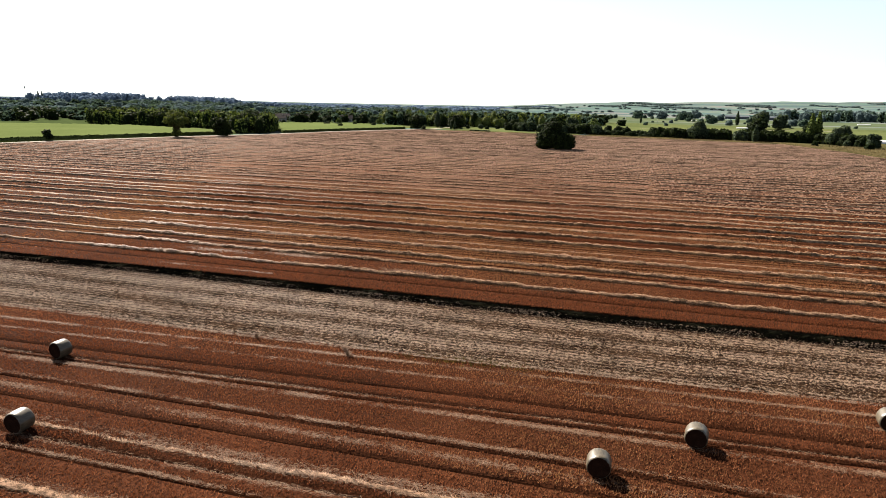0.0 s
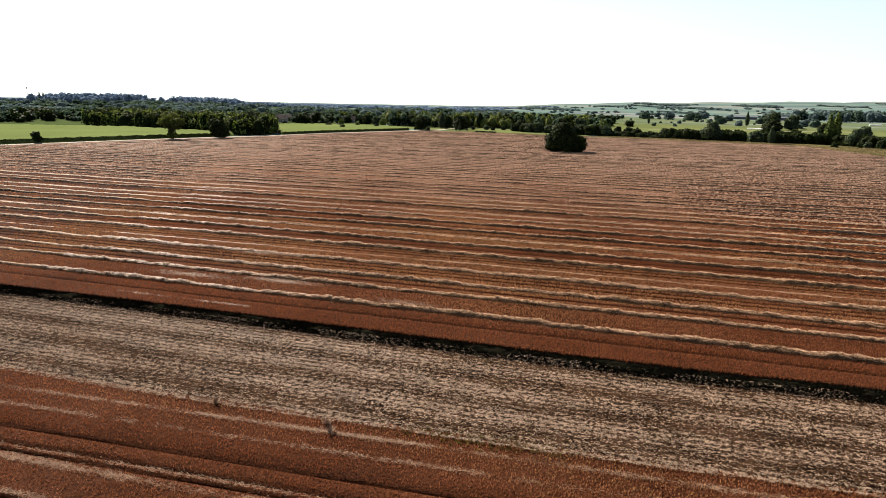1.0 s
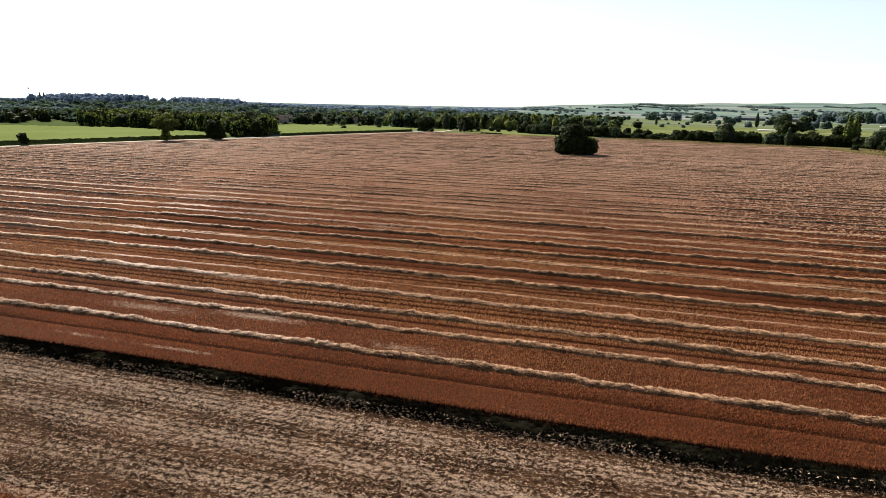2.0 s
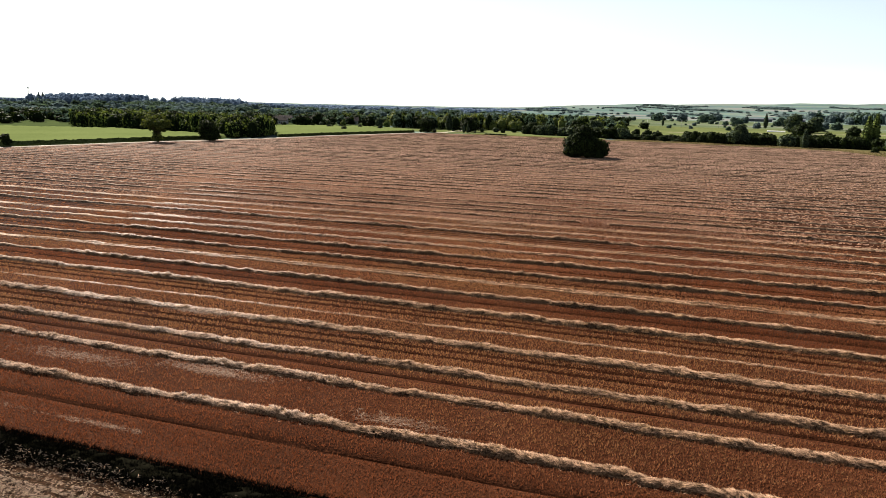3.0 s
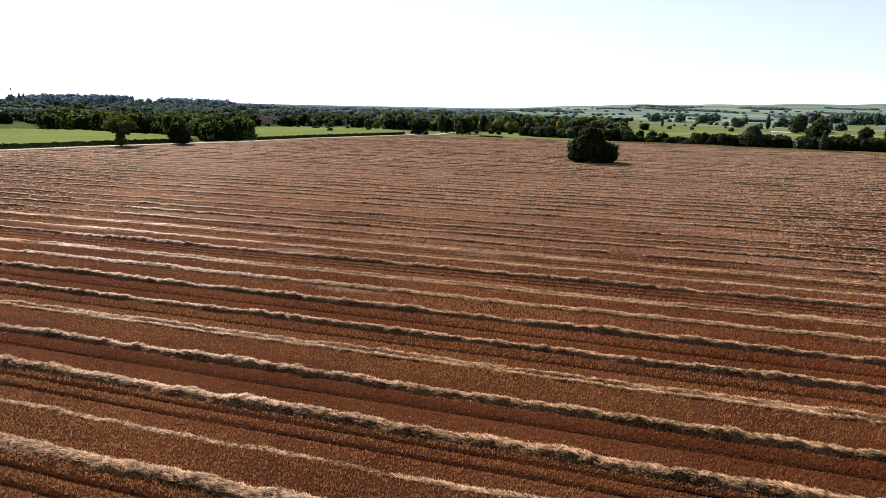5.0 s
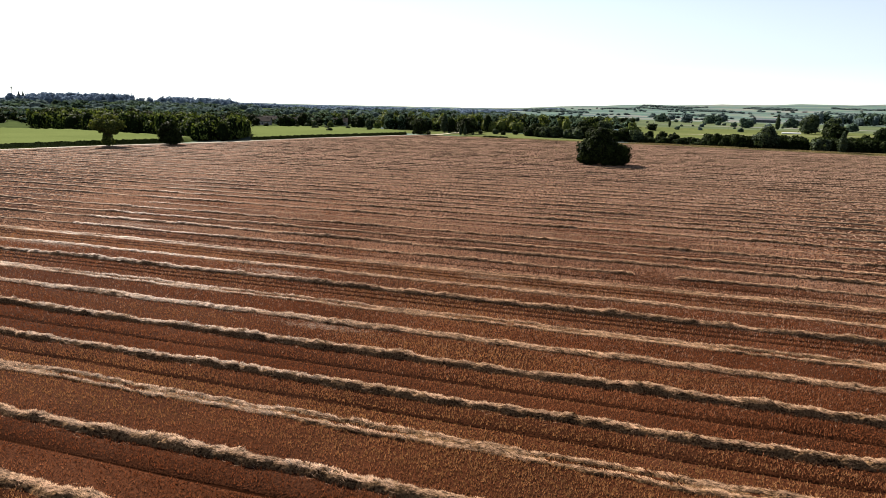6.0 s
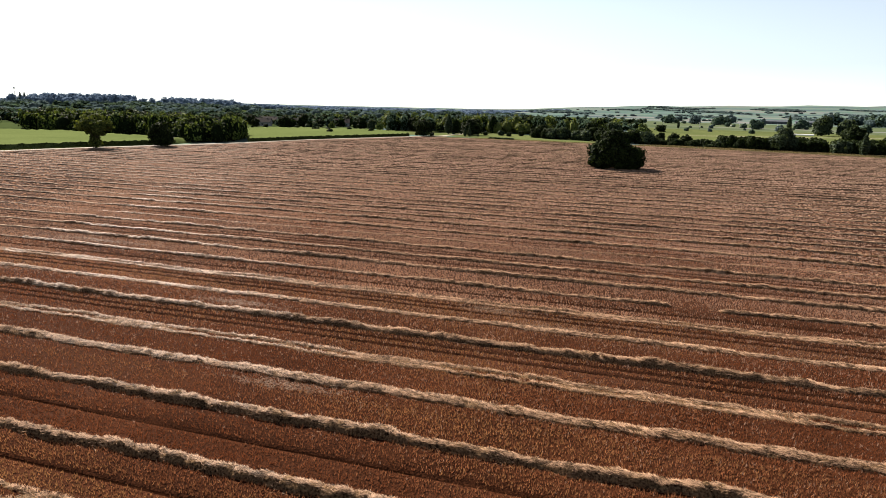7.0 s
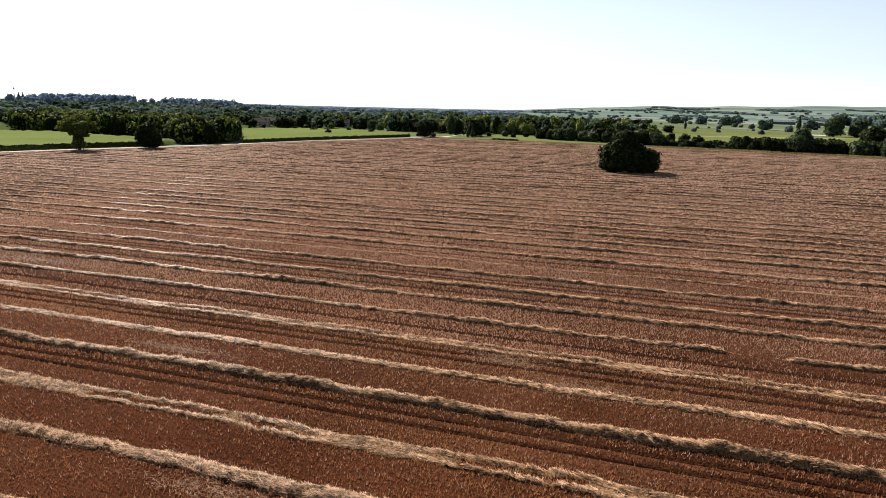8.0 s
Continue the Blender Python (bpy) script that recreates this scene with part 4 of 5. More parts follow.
for kind, k, x, y, s in (("broad", 0, -16, 525, 0.62), ("broad", 0, -23, 545, 0.62), ("broad", 2, -31, 552, 0.6), ("broad", 1, 2, 514, 0.5), ("willow", 0, 33, 503, 1.1), ("bush", 1, 60, 499, 1.6), ("broad", 0, 76, 545, 1.28),
                         ("broad", 0, 87, 522, 0.8), ("poplar", 1, 67.6, 486, 0.64), ("poplar", 0, 104, 505, 1.08), ("poplar", 0, 108.5, 507, 1.14), ("willow", 0, 115, 486, 0.95),
                         ("willow", 0, 121, 494, 1.05), ("broad", 1, 128, 456, 0.8), ("willow", 0, 136, 440, 0.85), ("bush", 2, 100, 470, 0.7), ("bush", 1, 118, 470, 0.9), ("bush", 0, 122, 440, 0.9), ("broad", 2, 146, 470, 0.95),
                         ("broad", 1, 126, 880, 1.75), ("broad", 1, 147, 880, 1.5), ("broad", 0, 138, 678, 1.1)):
    plant(kind, k, x, y, s, z=-0.6 if y < 600 else None, wide=s * (1.0 if (x, y) != (67.6, 486) else 1.3))

# meadow trees beyond, to the right
for k, (x, y, s) in enumerate(((-22, 1300, 1.5), (20, 1318, 1.55), (53, 1280, 1.5), (66, 1300, 1.4), (88, 1460, 1.7), (87, 1070, 1.35), (75, 1110, 0.7), (104, 1000, 0.8), (160, 905, 0.7), (-30, 1500, 0.9), (0, 1560, 1.1), (-10, 1350, 0.7), (150, 1150, 1.0), (30, 1050, 0.5),
                                (60, 1180, 0.7), (-60, 1250, 0.7), (120, 1300, 1.2), (170, 1230, 1.3), (-5, 900, 0.45), (20, 905, 0.4), (60, 880, 0.5), (200, 1020, 1.1), (190, 1040, 1.0))):
    plant("far", (0, 1, 0)[k % 3], x, y, s * 0.95)
plant("poplar", 1, 114, 1000, 1.05)
plant("poplar", 1, -12, 990, 0.6)
for k in range(22):
    plant("far", 0, rng.uniform(-60, 260), rng.uniform(960, 1500), rng.uniform(0.25, 0.5))

# ---------------------------------------------------------------- woods far off, each one mass


ICO = bmesh.new()
bmesh.ops.create_icosphere(ICO, subdivisions=1, radius=1.08)
ICO_LOW_V = np.array([v.co[:] for v in ICO.verts])
ICO_LOW_F = np.array([[v.index for v in f.verts] for f in ICO.faces])
ICO.free()


def wood(name, seed, places, high, wide, leaf, label, leaves=170, size=0.9):
    """Many crowns joined: places is an array of x, y."""
    rng = np.random.default_rng(seed)
    forms = []
    for k in range(5):
        r = np.random.default_rng(seed + 900 + k)
        lobes = lobes_round(r, 12.0, 11.0, 0.0, 5)
        v, f, iv, jf = crown(r, lobes, leaves, size)
        cv, cf = (ICO_V, ICO_F) if leaves > 300 else (ICO_LOW_V, ICO_LOW_F)
        forms.append((v, f, cv * (4.2, 4.2, 5.0) + (0, 0, 5.2), cf))
    vs, fs, js, count = [], [], [], 0
    for n, (x, y) in enumerate(places):
        v, f, iv, jf = forms[n % 5]
        h, w, a = high * rng.uniform(0.62, 1.2) / 12, wide * rng.uniform(0.8, 1.25) / 11, rng.uniform(0, 6.28)
        turn = np.array([[math.cos(a), -math.sin(a), 0], [math.sin(a), math.cos(a), 0], [0, 0, 1]])
        base = np.array([x, y, float(terrain(x, y)) - 0.5])
        for src, faces, store in ((v, f, fs), (iv, jf, js)):
            vs.append((src @ turn.T) * (w, w, h) + base)
            store.append(faces + count)
            count += len(src)
    fs, js = np.concatenate(fs), np.concatenate(js)
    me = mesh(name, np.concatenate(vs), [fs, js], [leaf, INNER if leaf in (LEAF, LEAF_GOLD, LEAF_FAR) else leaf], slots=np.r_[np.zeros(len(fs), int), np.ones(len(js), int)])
    return tagged(piece(name, me), label, "wood", kind="stuff")


def along(rng, line, depth, gap):
    """Places in a belt behind a line of points, that deep."""
    px, py = np.array(line, float).T
    run = np.concatenate([[0], np.cumsum(np.hypot(np.diff(px), np.diff(py)))])
    out = []
    for d in np.arange(0, depth, gap):
        for s in np.arange(0, run[-1], gap):
            x, y = np.interp(s, run, px), np.interp(s, run, py)
            out.append((x + rng.normal(0, gap * 0.25) - d * 0.45, y + rng.normal(0, gap * 0.25) + d * 0.9))
    return np.array(out)


def mixed(seed, places, high, wide, mix, label, leaves, size, name="wood"):
    """A wood of several leaf colours, each an object of its own."""
    pick = np.random.default_rng(seed + 5).random(len(places))
    edges = np.linspace(0, 1, len(mix) + 1)
    for k, leaf in enumerate(mix):
        wood(name, seed + 20 * k, places[(pick >= edges[k]) & (pick < edges[k + 1])], high, wide, leaf, label, leaves, size)


rng = np.random.default_rng(140)
mixed(141, along(rng, [(-424, 432), (-357, 408), (-301, 403), (-251, 381), (-244, 387), (-243, 398)], 40, 5.6), 12.6, 9.0, (LEAF_GOLD, LEAF, LEAF_GOLD), "dense green plantation along the edge of the crop", 400, 0.62, "plantation")
mixed(142, along(rng, [(-232, 592), (-180, 588), (-146, 612), (-118, 622), (-66, 630)], 46, 8.0), 13.5, 10.0, (LEAF_WALNUT, LEAF_GOLD, LEAF, LEAF_FAR), "green wood behind the yard", 420, 0.6)
mixed(143, along(rng, [(-330, 700), (-236, 665), (-190, 660)], 30, 12.0), 10.0, 9.0, (LEAF_FAR, LEAF_GOLD), "green trees behind the meadow", 260, 0.7)


def scatter(rng, left_lo, left_hi, r_lo, r_hi, count, clump):
    """Places by bearing to the left of +y and distance, in clumps."""
    out = []
    while len(out) < count:
        a, r = rng.uniform(left_lo, left_hi), math.sqrt(rng.uniform(r_lo ** 2, r_hi ** 2))
        for q in range(rng.integers(1, clump + 1)):
            b = radians(a)
            out.append((-10 - r * math.sin(b) + rng.normal(0, 14), 30 + r * math.cos(b) + rng.normal(0, 14)))
    return np.array(out[:count])


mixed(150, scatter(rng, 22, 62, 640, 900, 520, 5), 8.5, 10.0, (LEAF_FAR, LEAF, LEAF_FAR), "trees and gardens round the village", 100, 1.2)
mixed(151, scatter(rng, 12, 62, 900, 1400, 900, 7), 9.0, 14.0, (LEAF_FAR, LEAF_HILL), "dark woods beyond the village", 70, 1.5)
wood("wood", 152, scatter(rng, 41.2, 48.0, 1400, 1620, 190, 7), 18.5, 16.0, LEAF_HAZED, "wooded rise in the distance, tinted bluish for haze", 150, 1.4)
wood("wood", 157, scatter(rng, 34.5, 39.8, 1500, 1800, 120, 8), 15.5, 16.0, LEAF_HAZED, "wooded rise in the distance, tinted bluish for haze", 140, 1.4)
wood("wood", 163, scatter(rng, 28.5, 35.0, 1500, 1800, 130, 8), 9.5, 16.0, LEAF_HAZED, "lower wood beside the wooded rise, tinted bluish for haze", 120, 1.5)
wood("wood", 158, scatter(rng, 48.0, 60, 1500, 1800, 110, 8), 8.0, 14.0, LEAF_HAZED, "low trees in the distance, tinted bluish for haze", 90, 1.6)
wood("wood", 153, scatter(rng, 12, 30, 1450, 2100, 340, 8), 7.5, 16.0, LEAF_HAZED, "woods in the distance, tinted bluish for haze", 100, 1.6)
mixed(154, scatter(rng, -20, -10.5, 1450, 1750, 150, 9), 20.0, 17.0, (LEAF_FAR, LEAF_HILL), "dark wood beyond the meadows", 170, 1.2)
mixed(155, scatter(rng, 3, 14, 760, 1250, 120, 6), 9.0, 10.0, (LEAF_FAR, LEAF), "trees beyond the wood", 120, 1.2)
wood("wood", 159, scatter(rng, 8, 62, 2200, 3700, 420, 9), 4.5, 30.0, LEAF_HAZED, "low woods along the horizon, tinted bluish for haze", 70, 2.6)
belts = []
for k in range(18):
    a, r, n = rng.uniform(-22, 12), rng.uniform(1800, 3200), int(rng.uniform(30, 90))
    for q in range(n):
        b = radians(a + (q - n / 2) * rng.uniform(0.035, 0.06))
        belts.append((-10 - (r + rng.normal(0, 6) + q * 4) * math.sin(b), 30 + (r + rng.normal(0, 6) + q * 4) * math.cos(b)))
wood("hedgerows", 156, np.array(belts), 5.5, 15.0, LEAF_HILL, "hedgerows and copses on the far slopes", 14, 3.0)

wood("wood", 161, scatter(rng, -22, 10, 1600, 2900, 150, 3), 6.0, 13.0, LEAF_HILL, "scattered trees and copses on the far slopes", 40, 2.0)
wood("wood", 162, scatter(rng, 22, 38, 2350, 3000, 380, 9), 5.0, 24.0, LEAF_HAZED, "woods along the skyline, tinted bluish for haze", 70, 2.2)

for x, y in ((-1099, 1001), (-1094, 1005)):
    plant("poplar", 2, x, y, 1.1, wide=1.1)

# ---------------------------------------------------------------- tracks, verges and green crops


def ribbon(name, line, half, rise, mat, label, category, seed, follow=False):
    """A strip of ground along a line, with uneven edges."""
    px, py = np.array(line, float).T
    run = np.concatenate([[0], np.cumsum(np.hypot(np.diff(px), np.diff(py)))])
    s = np.arange(0, run[-1], 1.5)
    x, y = np.interp(s, run, px), np.interp(s, run, py)
    dx, dy = np.gradient(x), np.gradient(y)
    d = np.hypot(dx, dy) + 1e-9
    nx, ny = -dy / d, dx / d
    u = np.linspace(-1, 1, 7)
    w = half * (1 + 0.15 * wave(s, seed, 0.03))
    xx, yy = x[:, None] + nx[:, None] * u * w[:, None], y[:, None] + ny[:, None] * u * w[:, None]
    r = np.random.default_rng(seed)
    zz = rise + r.normal(0, 0.02, xx.shape)
    zz[:, 0] = zz[:, -1] = min(rise, 0) - 0.3
    ob = piece(name, mesh(name, np.stack([xx, yy, zz], -1), grid_faces(*xx.shape), mat, smooth=True))
    return tagged(ob, label, category, kind="structure")


LEFT_EDGE = [(-385, -120), (-288, 236), (-260, 319), (-232, 381), (-220.5, 428), (-198.5, 478), (-187, 507), (-180, 522)]
ribbon("dirt_track", LEFT_EDGE, 1.7, 0.10, DIRT, "pale dirt track along the edge of the stubble", "track", 160)
ribbon("dirt_track", [(-184, 514), (-172, 530), (-170, 560), (-168, 590)], 2.2, 0.10, DIRT, "pale dirt track leaving the field's far corner", "track", 161)
ribbon("grass_verge", [(-176, 519), (-107, 514), (-40, 506), (-8, 502), (40, 490), (86, 475), (103, 420), (113, 370), (129, 300), (218, -120)], 4.0, 0.12, GRASS, "dry grass verge along the field's edge", "verge", 162)


# darker copy of the crop leaf colour, painting shade onto the crop's edge
CROP_EDGE_SHADE = material("shaded_crop_edge_leaves", (0.0170, 0.0250, 0.0075), (0.0480, 0.0620, 0.0190), 0.9, fine=0.8, broad=0.03, bump=0, piece=0.4, gloss=0.0)


ribbon("dirt_track", [(-66, 730), (-23, 752), (76, 803), (220, 868)], 1.4, -2.42, DIRT, "pale track across the meadow", "track", 163)


def crop_field(name, corners, high, seed, label):
    """A standing crop: an uneven leafy top with upright sides, between two lines of corners (near and far)."""
    near, far = (np.array(q, float) for q in corners)
    t = np.linspace(0, 1, 90)
    u = np.linspace(0, 1, 46)
    k = np.linspace(0, 1, len(near))
    n = np.stack([np.interp(t, k, near[:, 0]), np.interp(t, k, near[:, 1])], -1)
    k = np.linspace(0, 1, len(far))
    f = np.stack([np.interp(t, k, far[:, 0]), np.interp(t, k, far[:, 1])], -1)
    p = n[None] * (1 - u[:, None, None]) + f[None] * u[:, None, None]
    r = np.random.default_rng(seed)
    z = high + r.normal(0, 0.16, p.shape[:2])
    v = np.concatenate([p, z[..., None]], -1)
    v[0, :, 2] = v[-1, :, 2] = v[:, 0, 2] = v[:, -1, 2] = -0.3
    v[1] = v[0]
    v[1, :, 2] = high * (0.86 + 0.14 * wave(20 * t, seed, 1.3)) + r.normal(0, 0.12, len(t))
    v[1, 0, 2] = v[1, -1, 2] = -0.3
    top = new(name)
    piece("crop_mass", mesh("crop_mass", v, grid_faces(*v.shape[:2]), CROP), top)
    m = 12000
    a, b = r.random(m), r.random(m) * 0.006
    q = np.stack([np.interp(a, t, n[:, 0]) * (1 - b) + np.interp(a, t, f[:, 0]) * b, np.interp(a, t, n[:, 1]) * (1 - b) + np.interp(a, t, f[:, 1]) * b], -1)
    q = np.concatenate([q, np.where(b < 0.012, r.uniform(0.1, high + 0.25 * wave(20 * a, seed, 1.3), m), high)[:, None]], -1)
    lv, lf = leaf_cards(r, q, np.repeat([[0.5, -0.8, 0.3]], m, 0), 0.42)
    piece("edge_leaves", mesh("edge_leaves", lv, lf, CROP_EDGE_SHADE), top, "leaves of the crop's edge, coloured dark as shade")
    return tagged(top, label, "crop", kind="stuff")


crop_field("green_crop", ([(-352, 0), (-293, 232), (-265, 318), (-248, 358)], [(-640, 150), (-430, 380), (-356, 400), (-252, 376)]), 1.9, 170, "bright green standing crop beside the track")
crop_field("green_crop", ([(-231, 396), (-220, 436), (-200, 484), (-188, 512)], [(-320, 520), (-292, 560), (-242, 566), (-200, 545)]), 1.5, 171, "bright green standing crop by the far corner of the stubble")



def meadow(name, x0, x1, y0, y1, seed, mat, label, rise=0.25):
    """A mown meadow that follows the lie of the land."""
    u, w = np.meshgrid(np.linspace(0, 1, 60), np.linspace(0, 1, 40))
    x = x0 + (x1 - x0) * u + 12 * np.sin(w * 3 + seed)
    y = y0 + (y1 - y0) * w + 18 * np.sin(u * 4 + seed)
    z = terrain(x, y) + rise
    z[0] = z[-1] = z[0] - 0.6
    z[:, 0] -= 0.6
    z[:, -1] -= 0.6
    ob = piece(name, mesh(name, np.stack([x, y, z], -1), grid_faces(*x.shape), mat, smooth=True))
    return tagged(ob, label, "meadow", kind="structure")


MEADOW = material("meadow_grass", (0.037, 0.047, 0.018), (0.068, 0.077, 0.030), 0.9, fine=0.3, broad=0.01, bump=0.2, gloss=0.0)
MEADOW_PALE = material("pale_meadow_grass", (0.0300, 0.0430, 0.0230), (0.0640, 0.0760, 0.0430), 0.9, fine=0.1, broad=0.008, bump=0.2, gloss=0.0, squash=(0.35, 1, 1))
meadow("meadow", -70, 420, 545, 900, 1.0, MEADOW, "yellow-green meadow beyond the hedge")
meadow("meadow", -90, 470, 904, 1110, 2.0, MEADOW_PALE, "pale grazed meadow with scattered trees")
meadow("meadow", -120, 620, 1114, 1420, 0.3, MEADOW_PALE, "pale meadow far off")
meadow("rough_grass", 40, 330, 280, 530, 0.0, GRASS, "dry rough grass beside the stubble", 0.17)
GARDEN = material("dark_garden_grass", (0.01439, 0.02223, 0.009157), (0.03794, 0.04971, 0.01831), 0.9, fine=0.25, broad=0.02, bump=0.2, gloss=0.0)
meadow("rough_grass", -760, -262, 372, 760, 0.0, GARDEN, "dark green gardens and rough grass round the village", 0.17)
meadow("rough_grass", -1700, -290, 780, 1500, 0.0, GARDEN, "dark green rough land beyond the village", 0.7)
meadow("rough_grass", -300, -75, 690, 1500, 0.0, GARDEN, "dark green rough land beyond the wood", 0.7)
meadow("meadow", -235, -60, 519, 600, 0.6, MEADOW, "mown grass of the yard by the wood")



def verge_grass(line, half, count, tall, seed, mat, label):
    """Uneven tufts of grass along a line."""
    r = np.random.default_rng(seed)
    px, py = np.array(line, float).T
    run = np.concatenate([[0], np.cumsum(np.hypot(np.diff(px), np.diff(py)))])
    s = r.uniform(0, run[-1], count)
    s = s[r.random(count) < np.clip(0.55 + 0.7 * wave(s, seed, 0.03), 0.05, 1)]
    x, y = np.interp(s, run, px) + r.normal(0, half, len(s)), np.interp(s, run, py) + r.normal(0, half, len(s))
    v, f = blades(r, np.stack([x, y, np.full(len(x), -0.1)], -1), tall, 0.30, 0.3)
    return tagged(piece("verge_tufts", mesh("verge_tufts", v, f, mat)), label, "grass", kind="stuff")


DRY = material("dry_grass_blades", (0.05256, 0.04555, 0.02102), (0.1752, 0.146, 0.08176), 0.9, fine=0.5, broad=0.05, bump=0, piece=0.5, leaf=0.35, gloss=0.0, glow=(1.1, 1.0, 0.8))
verge_grass([(-40, 507), (-8, 503), (40, 493), (86, 479), (106, 420), (116, 370), (132, 300)], 2.0, 32000, 0.8, 180, DRY, "tall dry grass between the stubble and the hedge")
verge_grass([(118, 470), (124, 420), (140, 360)], 7.0, 8000, 0.9, 181, DRY, "tall dry grass among the bushes")
verge_grass([(-176, 520), (-107, 515), (-40, 507)], 1.6, 5000, 0.5, 182, DRY, "dry grass along the end of the stubble")
verge_grass([(-292, 228), (-263, 319), (-250, 352)], 0.8, 5000, 0.6, 183, CROP_LEAF, "green weeds between the track and the crop")

# ---------------------------------------------------------------- buildings


def block(bm, x0, x1, y0, y1, z0, z1):
    m = Matrix.Translation(((x0 + x1) / 2, (y0 + y1) / 2, (z0 + z1) / 2)) @ Matrix.Diagonal((x1 - x0, y1 - y0, z1 - z0, 1))
    bmesh.ops.create_cube(bm, size=1, matrix=m)


def gable(bm, long, deep, z0, rise, over=0.5, thick=0.25):
    """Two roof slabs that meet at a ridge along x."""
    for sign in (-1, 1):
        pts = [(-long / 2 - over, sign * (deep / 2 + over), z0 - 0.2), (long / 2 + over, sign * (deep / 2 + over), z0 - 0.2), (long / 2 + over, 0, z0 + rise), (-long / 2 - over, 0, z0 + rise)]
        lower = [bm.verts.new(p) for p in pts]
        upper = [bm.verts.new((p[0], p[1], p[2] + thick)) for p in pts]
        bm.faces.new(lower)
        bm.faces.new(upper)
        for k in range(4):
            bm.faces.new((lower[k], lower[(k + 1) % 4], upper[(k + 1) % 4], upper[k]))
    bmesh.ops.recalc_face_normals(bm, faces=bm.faces)


def house(name, long, deep, eaves, rise, wall_mat, roof_mat, label, category, windows=3, chimney=True, group=""):
    top = new(name)
    bm = bmesh.new()
    block(bm, -long / 2, long / 2, -deep / 2, deep / 2, -1.0, eaves)
    for sign in (-1, 1):
        a, b, c = (bm.verts.new((sign * long / 2 * 0.998, q * deep / 2, z)) for q, z in ((-1, eaves), (1, eaves), (0, eaves + rise)))
        bm.faces.new((a, b, c))
    part("wall", bm, wall_mat, top)
    bm = bmesh.new()
    gable(bm, long, deep, eaves, rise)
    roof = part("roof", bm, roof_mat, top)
    if chimney:
        bm = bmesh.new()
        block(bm, long * 0.2, long * 0.2 + 0.7, 0.3, 1.0, eaves + rise * 0.4, eaves + rise + 1.0)
        part("chimney", bm, wall_mat, roof)
    for k in range(windows):
        x = -long / 2 + long * (k + 0.5) / windows
        bm = bmesh.new()
        block(bm, x - 0.55, x + 0.55, -deep / 2 - 0.06, -deep / 2 + 0.05, 1.0, 2.3)
        part("window", bm, GLASS, top, "dark window pane")
    bm = bmesh.new()
    block(bm, long * 0.08, long * 0.08 + 1.0, -deep / 2 - 0.05, -deep / 2 + 0.05, 0.0, 2.1)
    part("door", bm, BARK, top)
    return tagged(top, label, category, group=group)


for k, (x, y, sc) in enumerate(((-314, 567, 0.85), (-316, 600, 0.95), (-292, 577, 0.45), (-283, 588, 0.5), (-345, 575, 0.6), (-365, 600, 0.8), (-262, 600, 0.8), (-250, 592, 0.7), (-240, 585, 0.6), (-272, 610, 0.6), (-305, 610, 0.6), (-385, 590, 0.7), (-400, 620, 0.9), (-420, 580, 0.8), (-440, 560, 0.9), (-455, 540, 0.7), (-470, 575, 1.0), (-500, 560, 0.8), (-520, 590, 0.9), (-545, 560, 0.7), (-490, 520, 0.5), (-520, 510, 0.6))):
    plant("broad", (0, 2, 1, 3, 0)[k % 5], x, y, sc)
for k in range(44):
    plant("bush", k % 3, -560 + 8.2 * k + rng.normal(0, 5), 560 - 0.02 * k + rng.normal(0, 22), rng.uniform(0.35, 0.75))
home = house("village_house", 13, 9, 3.4, 3.2, PLASTER, TILE, "low plastered house with a brown tiled roof", "house", group="village houses")
HOMES = [(-352, 597, 20), (-333, 618, 30), (-372, 640, 10), (-400, 655, 40), (-300, 640, 25), (-440, 690, 15), (-480, 640, 60), (-520, 700, 35), (-560, 640, 20), (-620, 690, 50), (-285, 700, 5), (-660, 620, 30)]
for k, (x, y, turn) in enumerate(HOMES):
    at = pose(x, y, float(terrain(x, y)), 0, 0, turn)
    if k:
        copy_thing(home, at)
    else:
        home.matrix_basis = at
shed = house("farm_shed", 46, 16, 5.0, 2.4, SHED_METAL, SHED_METAL, "long grey metal farm shed", "shed", windows=6, chimney=False, group="farm sheds")
shed.matrix_basis = pose(173, 1533, float(terrain(173, 1533)), 0, 0, -6)
copy_thing(shed, pose(228, 1510, float(terrain(228, 1510)), 0, 0, -4))


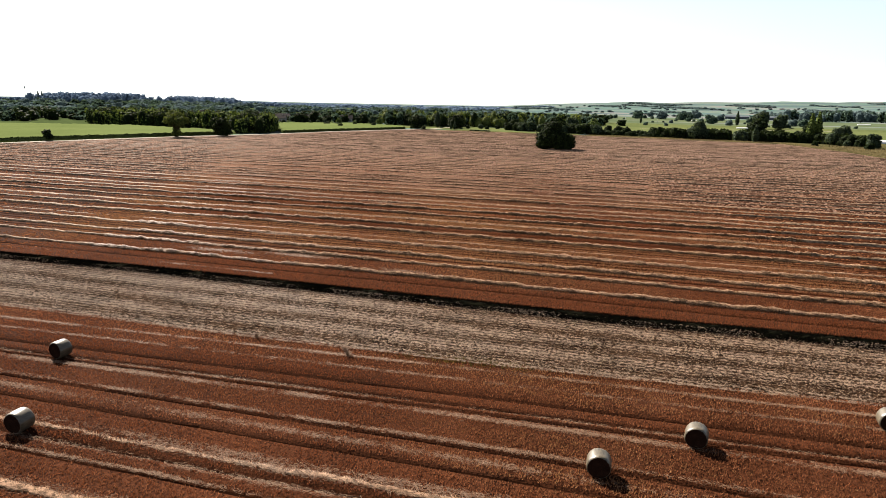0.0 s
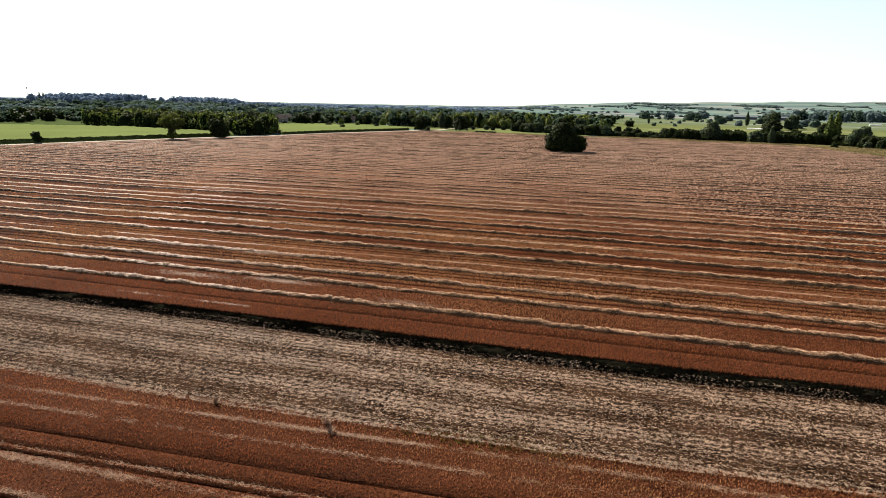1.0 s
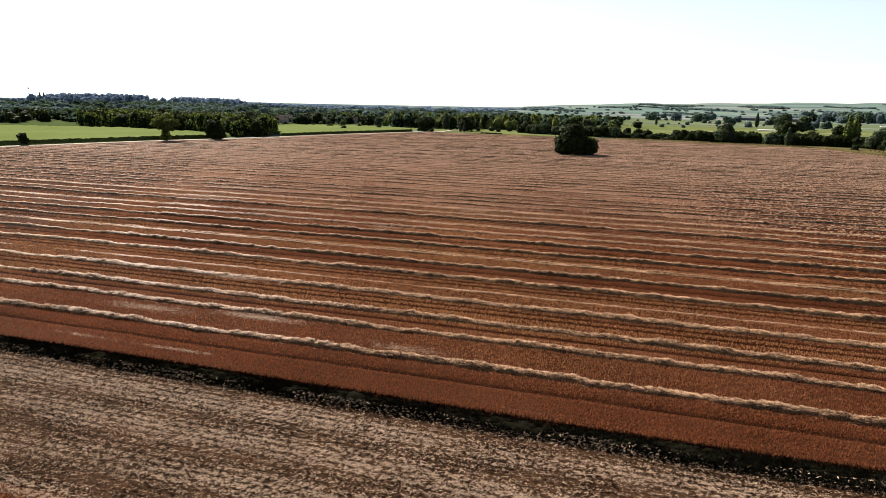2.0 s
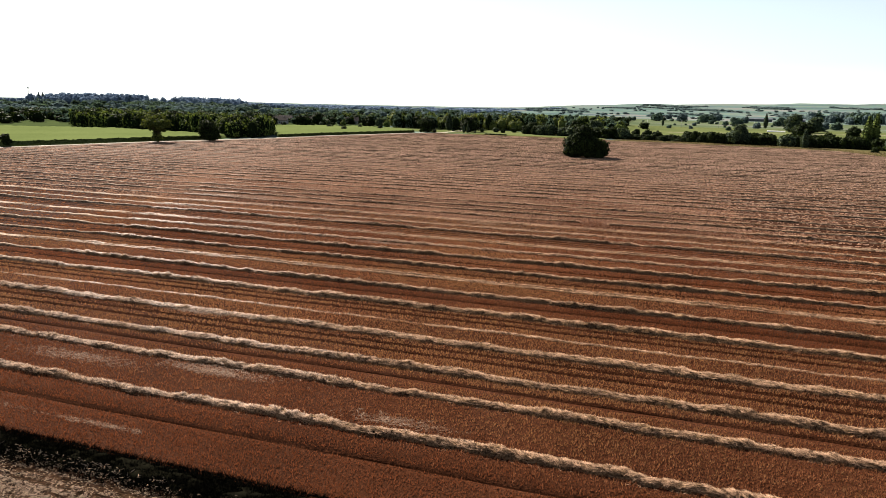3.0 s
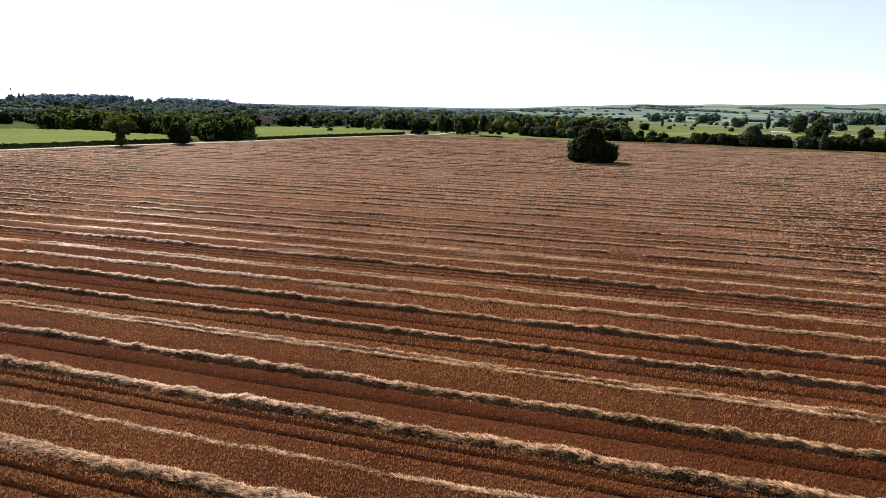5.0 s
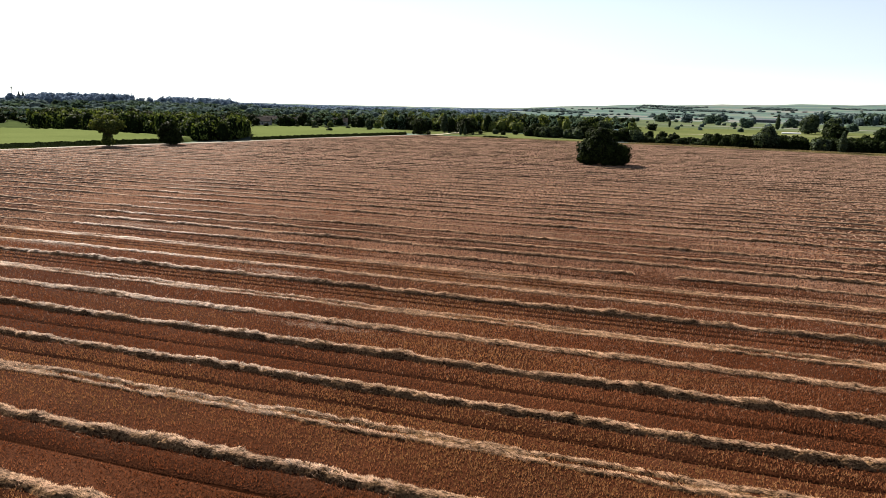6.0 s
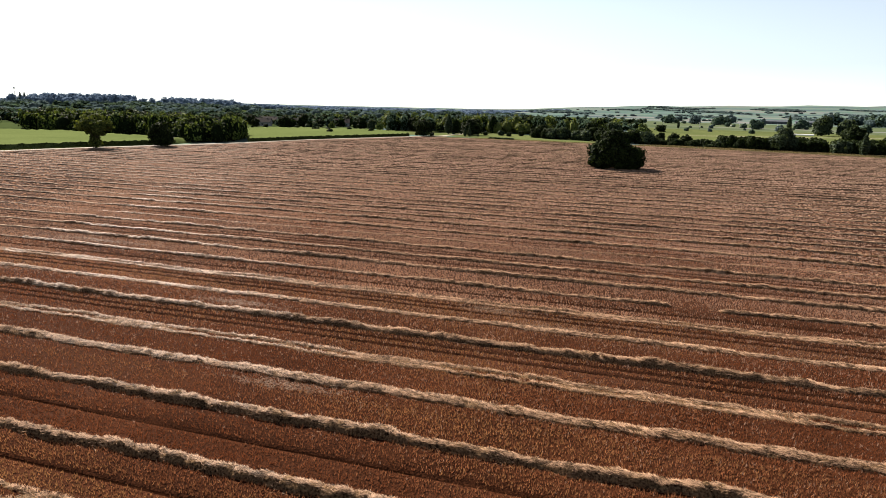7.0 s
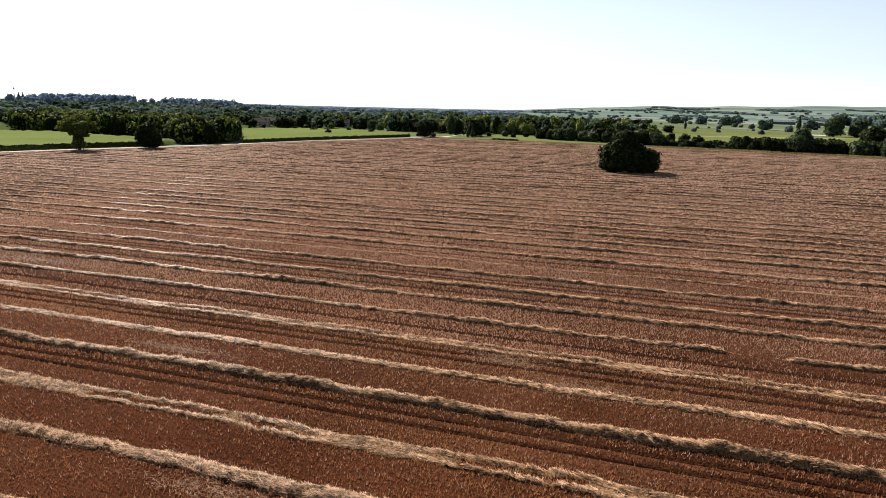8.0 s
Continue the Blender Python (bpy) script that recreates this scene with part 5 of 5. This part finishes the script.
def tunnel():
    """A low white plastic tunnel with hoops."""
    top = new("white_tunnel")
    bm = bmesh.new()
    n = 12
    ends = [[bm.verts.new((x, 3.2 * math.cos(math.pi * k / n), 2.6 * math.sin(math.pi * k / n) - 0.2)) for k in range(n + 1)] for x in (-13, 13)]
    for k in range(n):
        bm.faces.new((ends[0][k], ends[0][k + 1], ends[1][k + 1], ends[1][k]))
    bm.faces.new(ends[0])
    bm.faces.new(ends[1])
    part("sheet", bm, WHITE, top)
    return tagged(top, "low white plastic-covered tunnel among the bushes", "tunnel", group="white tunnels")


white = tunnel()
white.matrix_basis = pose(141, 570, float(terrain(141, 570)), 0, 0, -8)
for x, y, turn, sc in ((153, 533, -10, 1), (109, 876, -5, 0.7), (70, 1240, -3, 0.5), (330, 1240, 0, 0.7)):
    copy_thing(white, pose(x, y, float(terrain(x, y)), 0, 0, turn)).scale = (sc, sc, sc)


def mast():
    """A slender water tower with a flared head."""
    top = new("water_tower")
    bm = bmesh.new()
    bmesh.ops.create_cone(bm, segments=16, radius1=1.3, radius2=0.9, depth=34, cap_ends=True, matrix=Matrix.Translation((0, 0, 17)))
    part("shaft", bm, STEEL, top, smooth=True)
    bm = bmesh.new()
    bmesh.ops.create_cone(bm, segments=20, radius1=1.0, radius2=4.2, depth=4.5, cap_ends=True, matrix=Matrix.Translation((0, 0, 36)))
    bmesh.ops.create_cone(bm, segments=20, radius1=4.2, radius2=1.5, depth=2.0, cap_ends=True, matrix=Matrix.Translation((0, 0, 39.2)))
    part("tank", bm, STEEL, top)
    return tagged(top, "slender grey water tower above distant trees", "tower")


tower = mast()
tower.matrix_basis = pose(-1423, 1261, float(terrain(-1423, 1261)))
tower.scale = (0.5, 0.5, 0.8)


def pole():
    top = new("utility_pole")
    bm = bmesh.new()
    bmesh.ops.create_cone(bm, segments=10, radius1=0.16, radius2=0.10, depth=10, cap_ends=True, matrix=Matrix.Translation((0, 0, 4.6)))
    part("post", bm, STEEL, top, "grey concrete post", smooth=True)
    bm = bmesh.new()
    block(bm, -0.9, 0.9, -0.06, 0.06, 8.8, 8.95)
    part("crossarm", bm, STEEL, top)
    return tagged(top, "grey concrete utility pole in the meadow", "pole", group="utility poles")


first = pole()
first.matrix_basis = pose(-30, 900, float(terrain(-30, 900)))
for x, y in ((10, 930), (55, 960), (100, 990)):
    copy_thing(first, pose(x, y, float(terrain(x, y))))
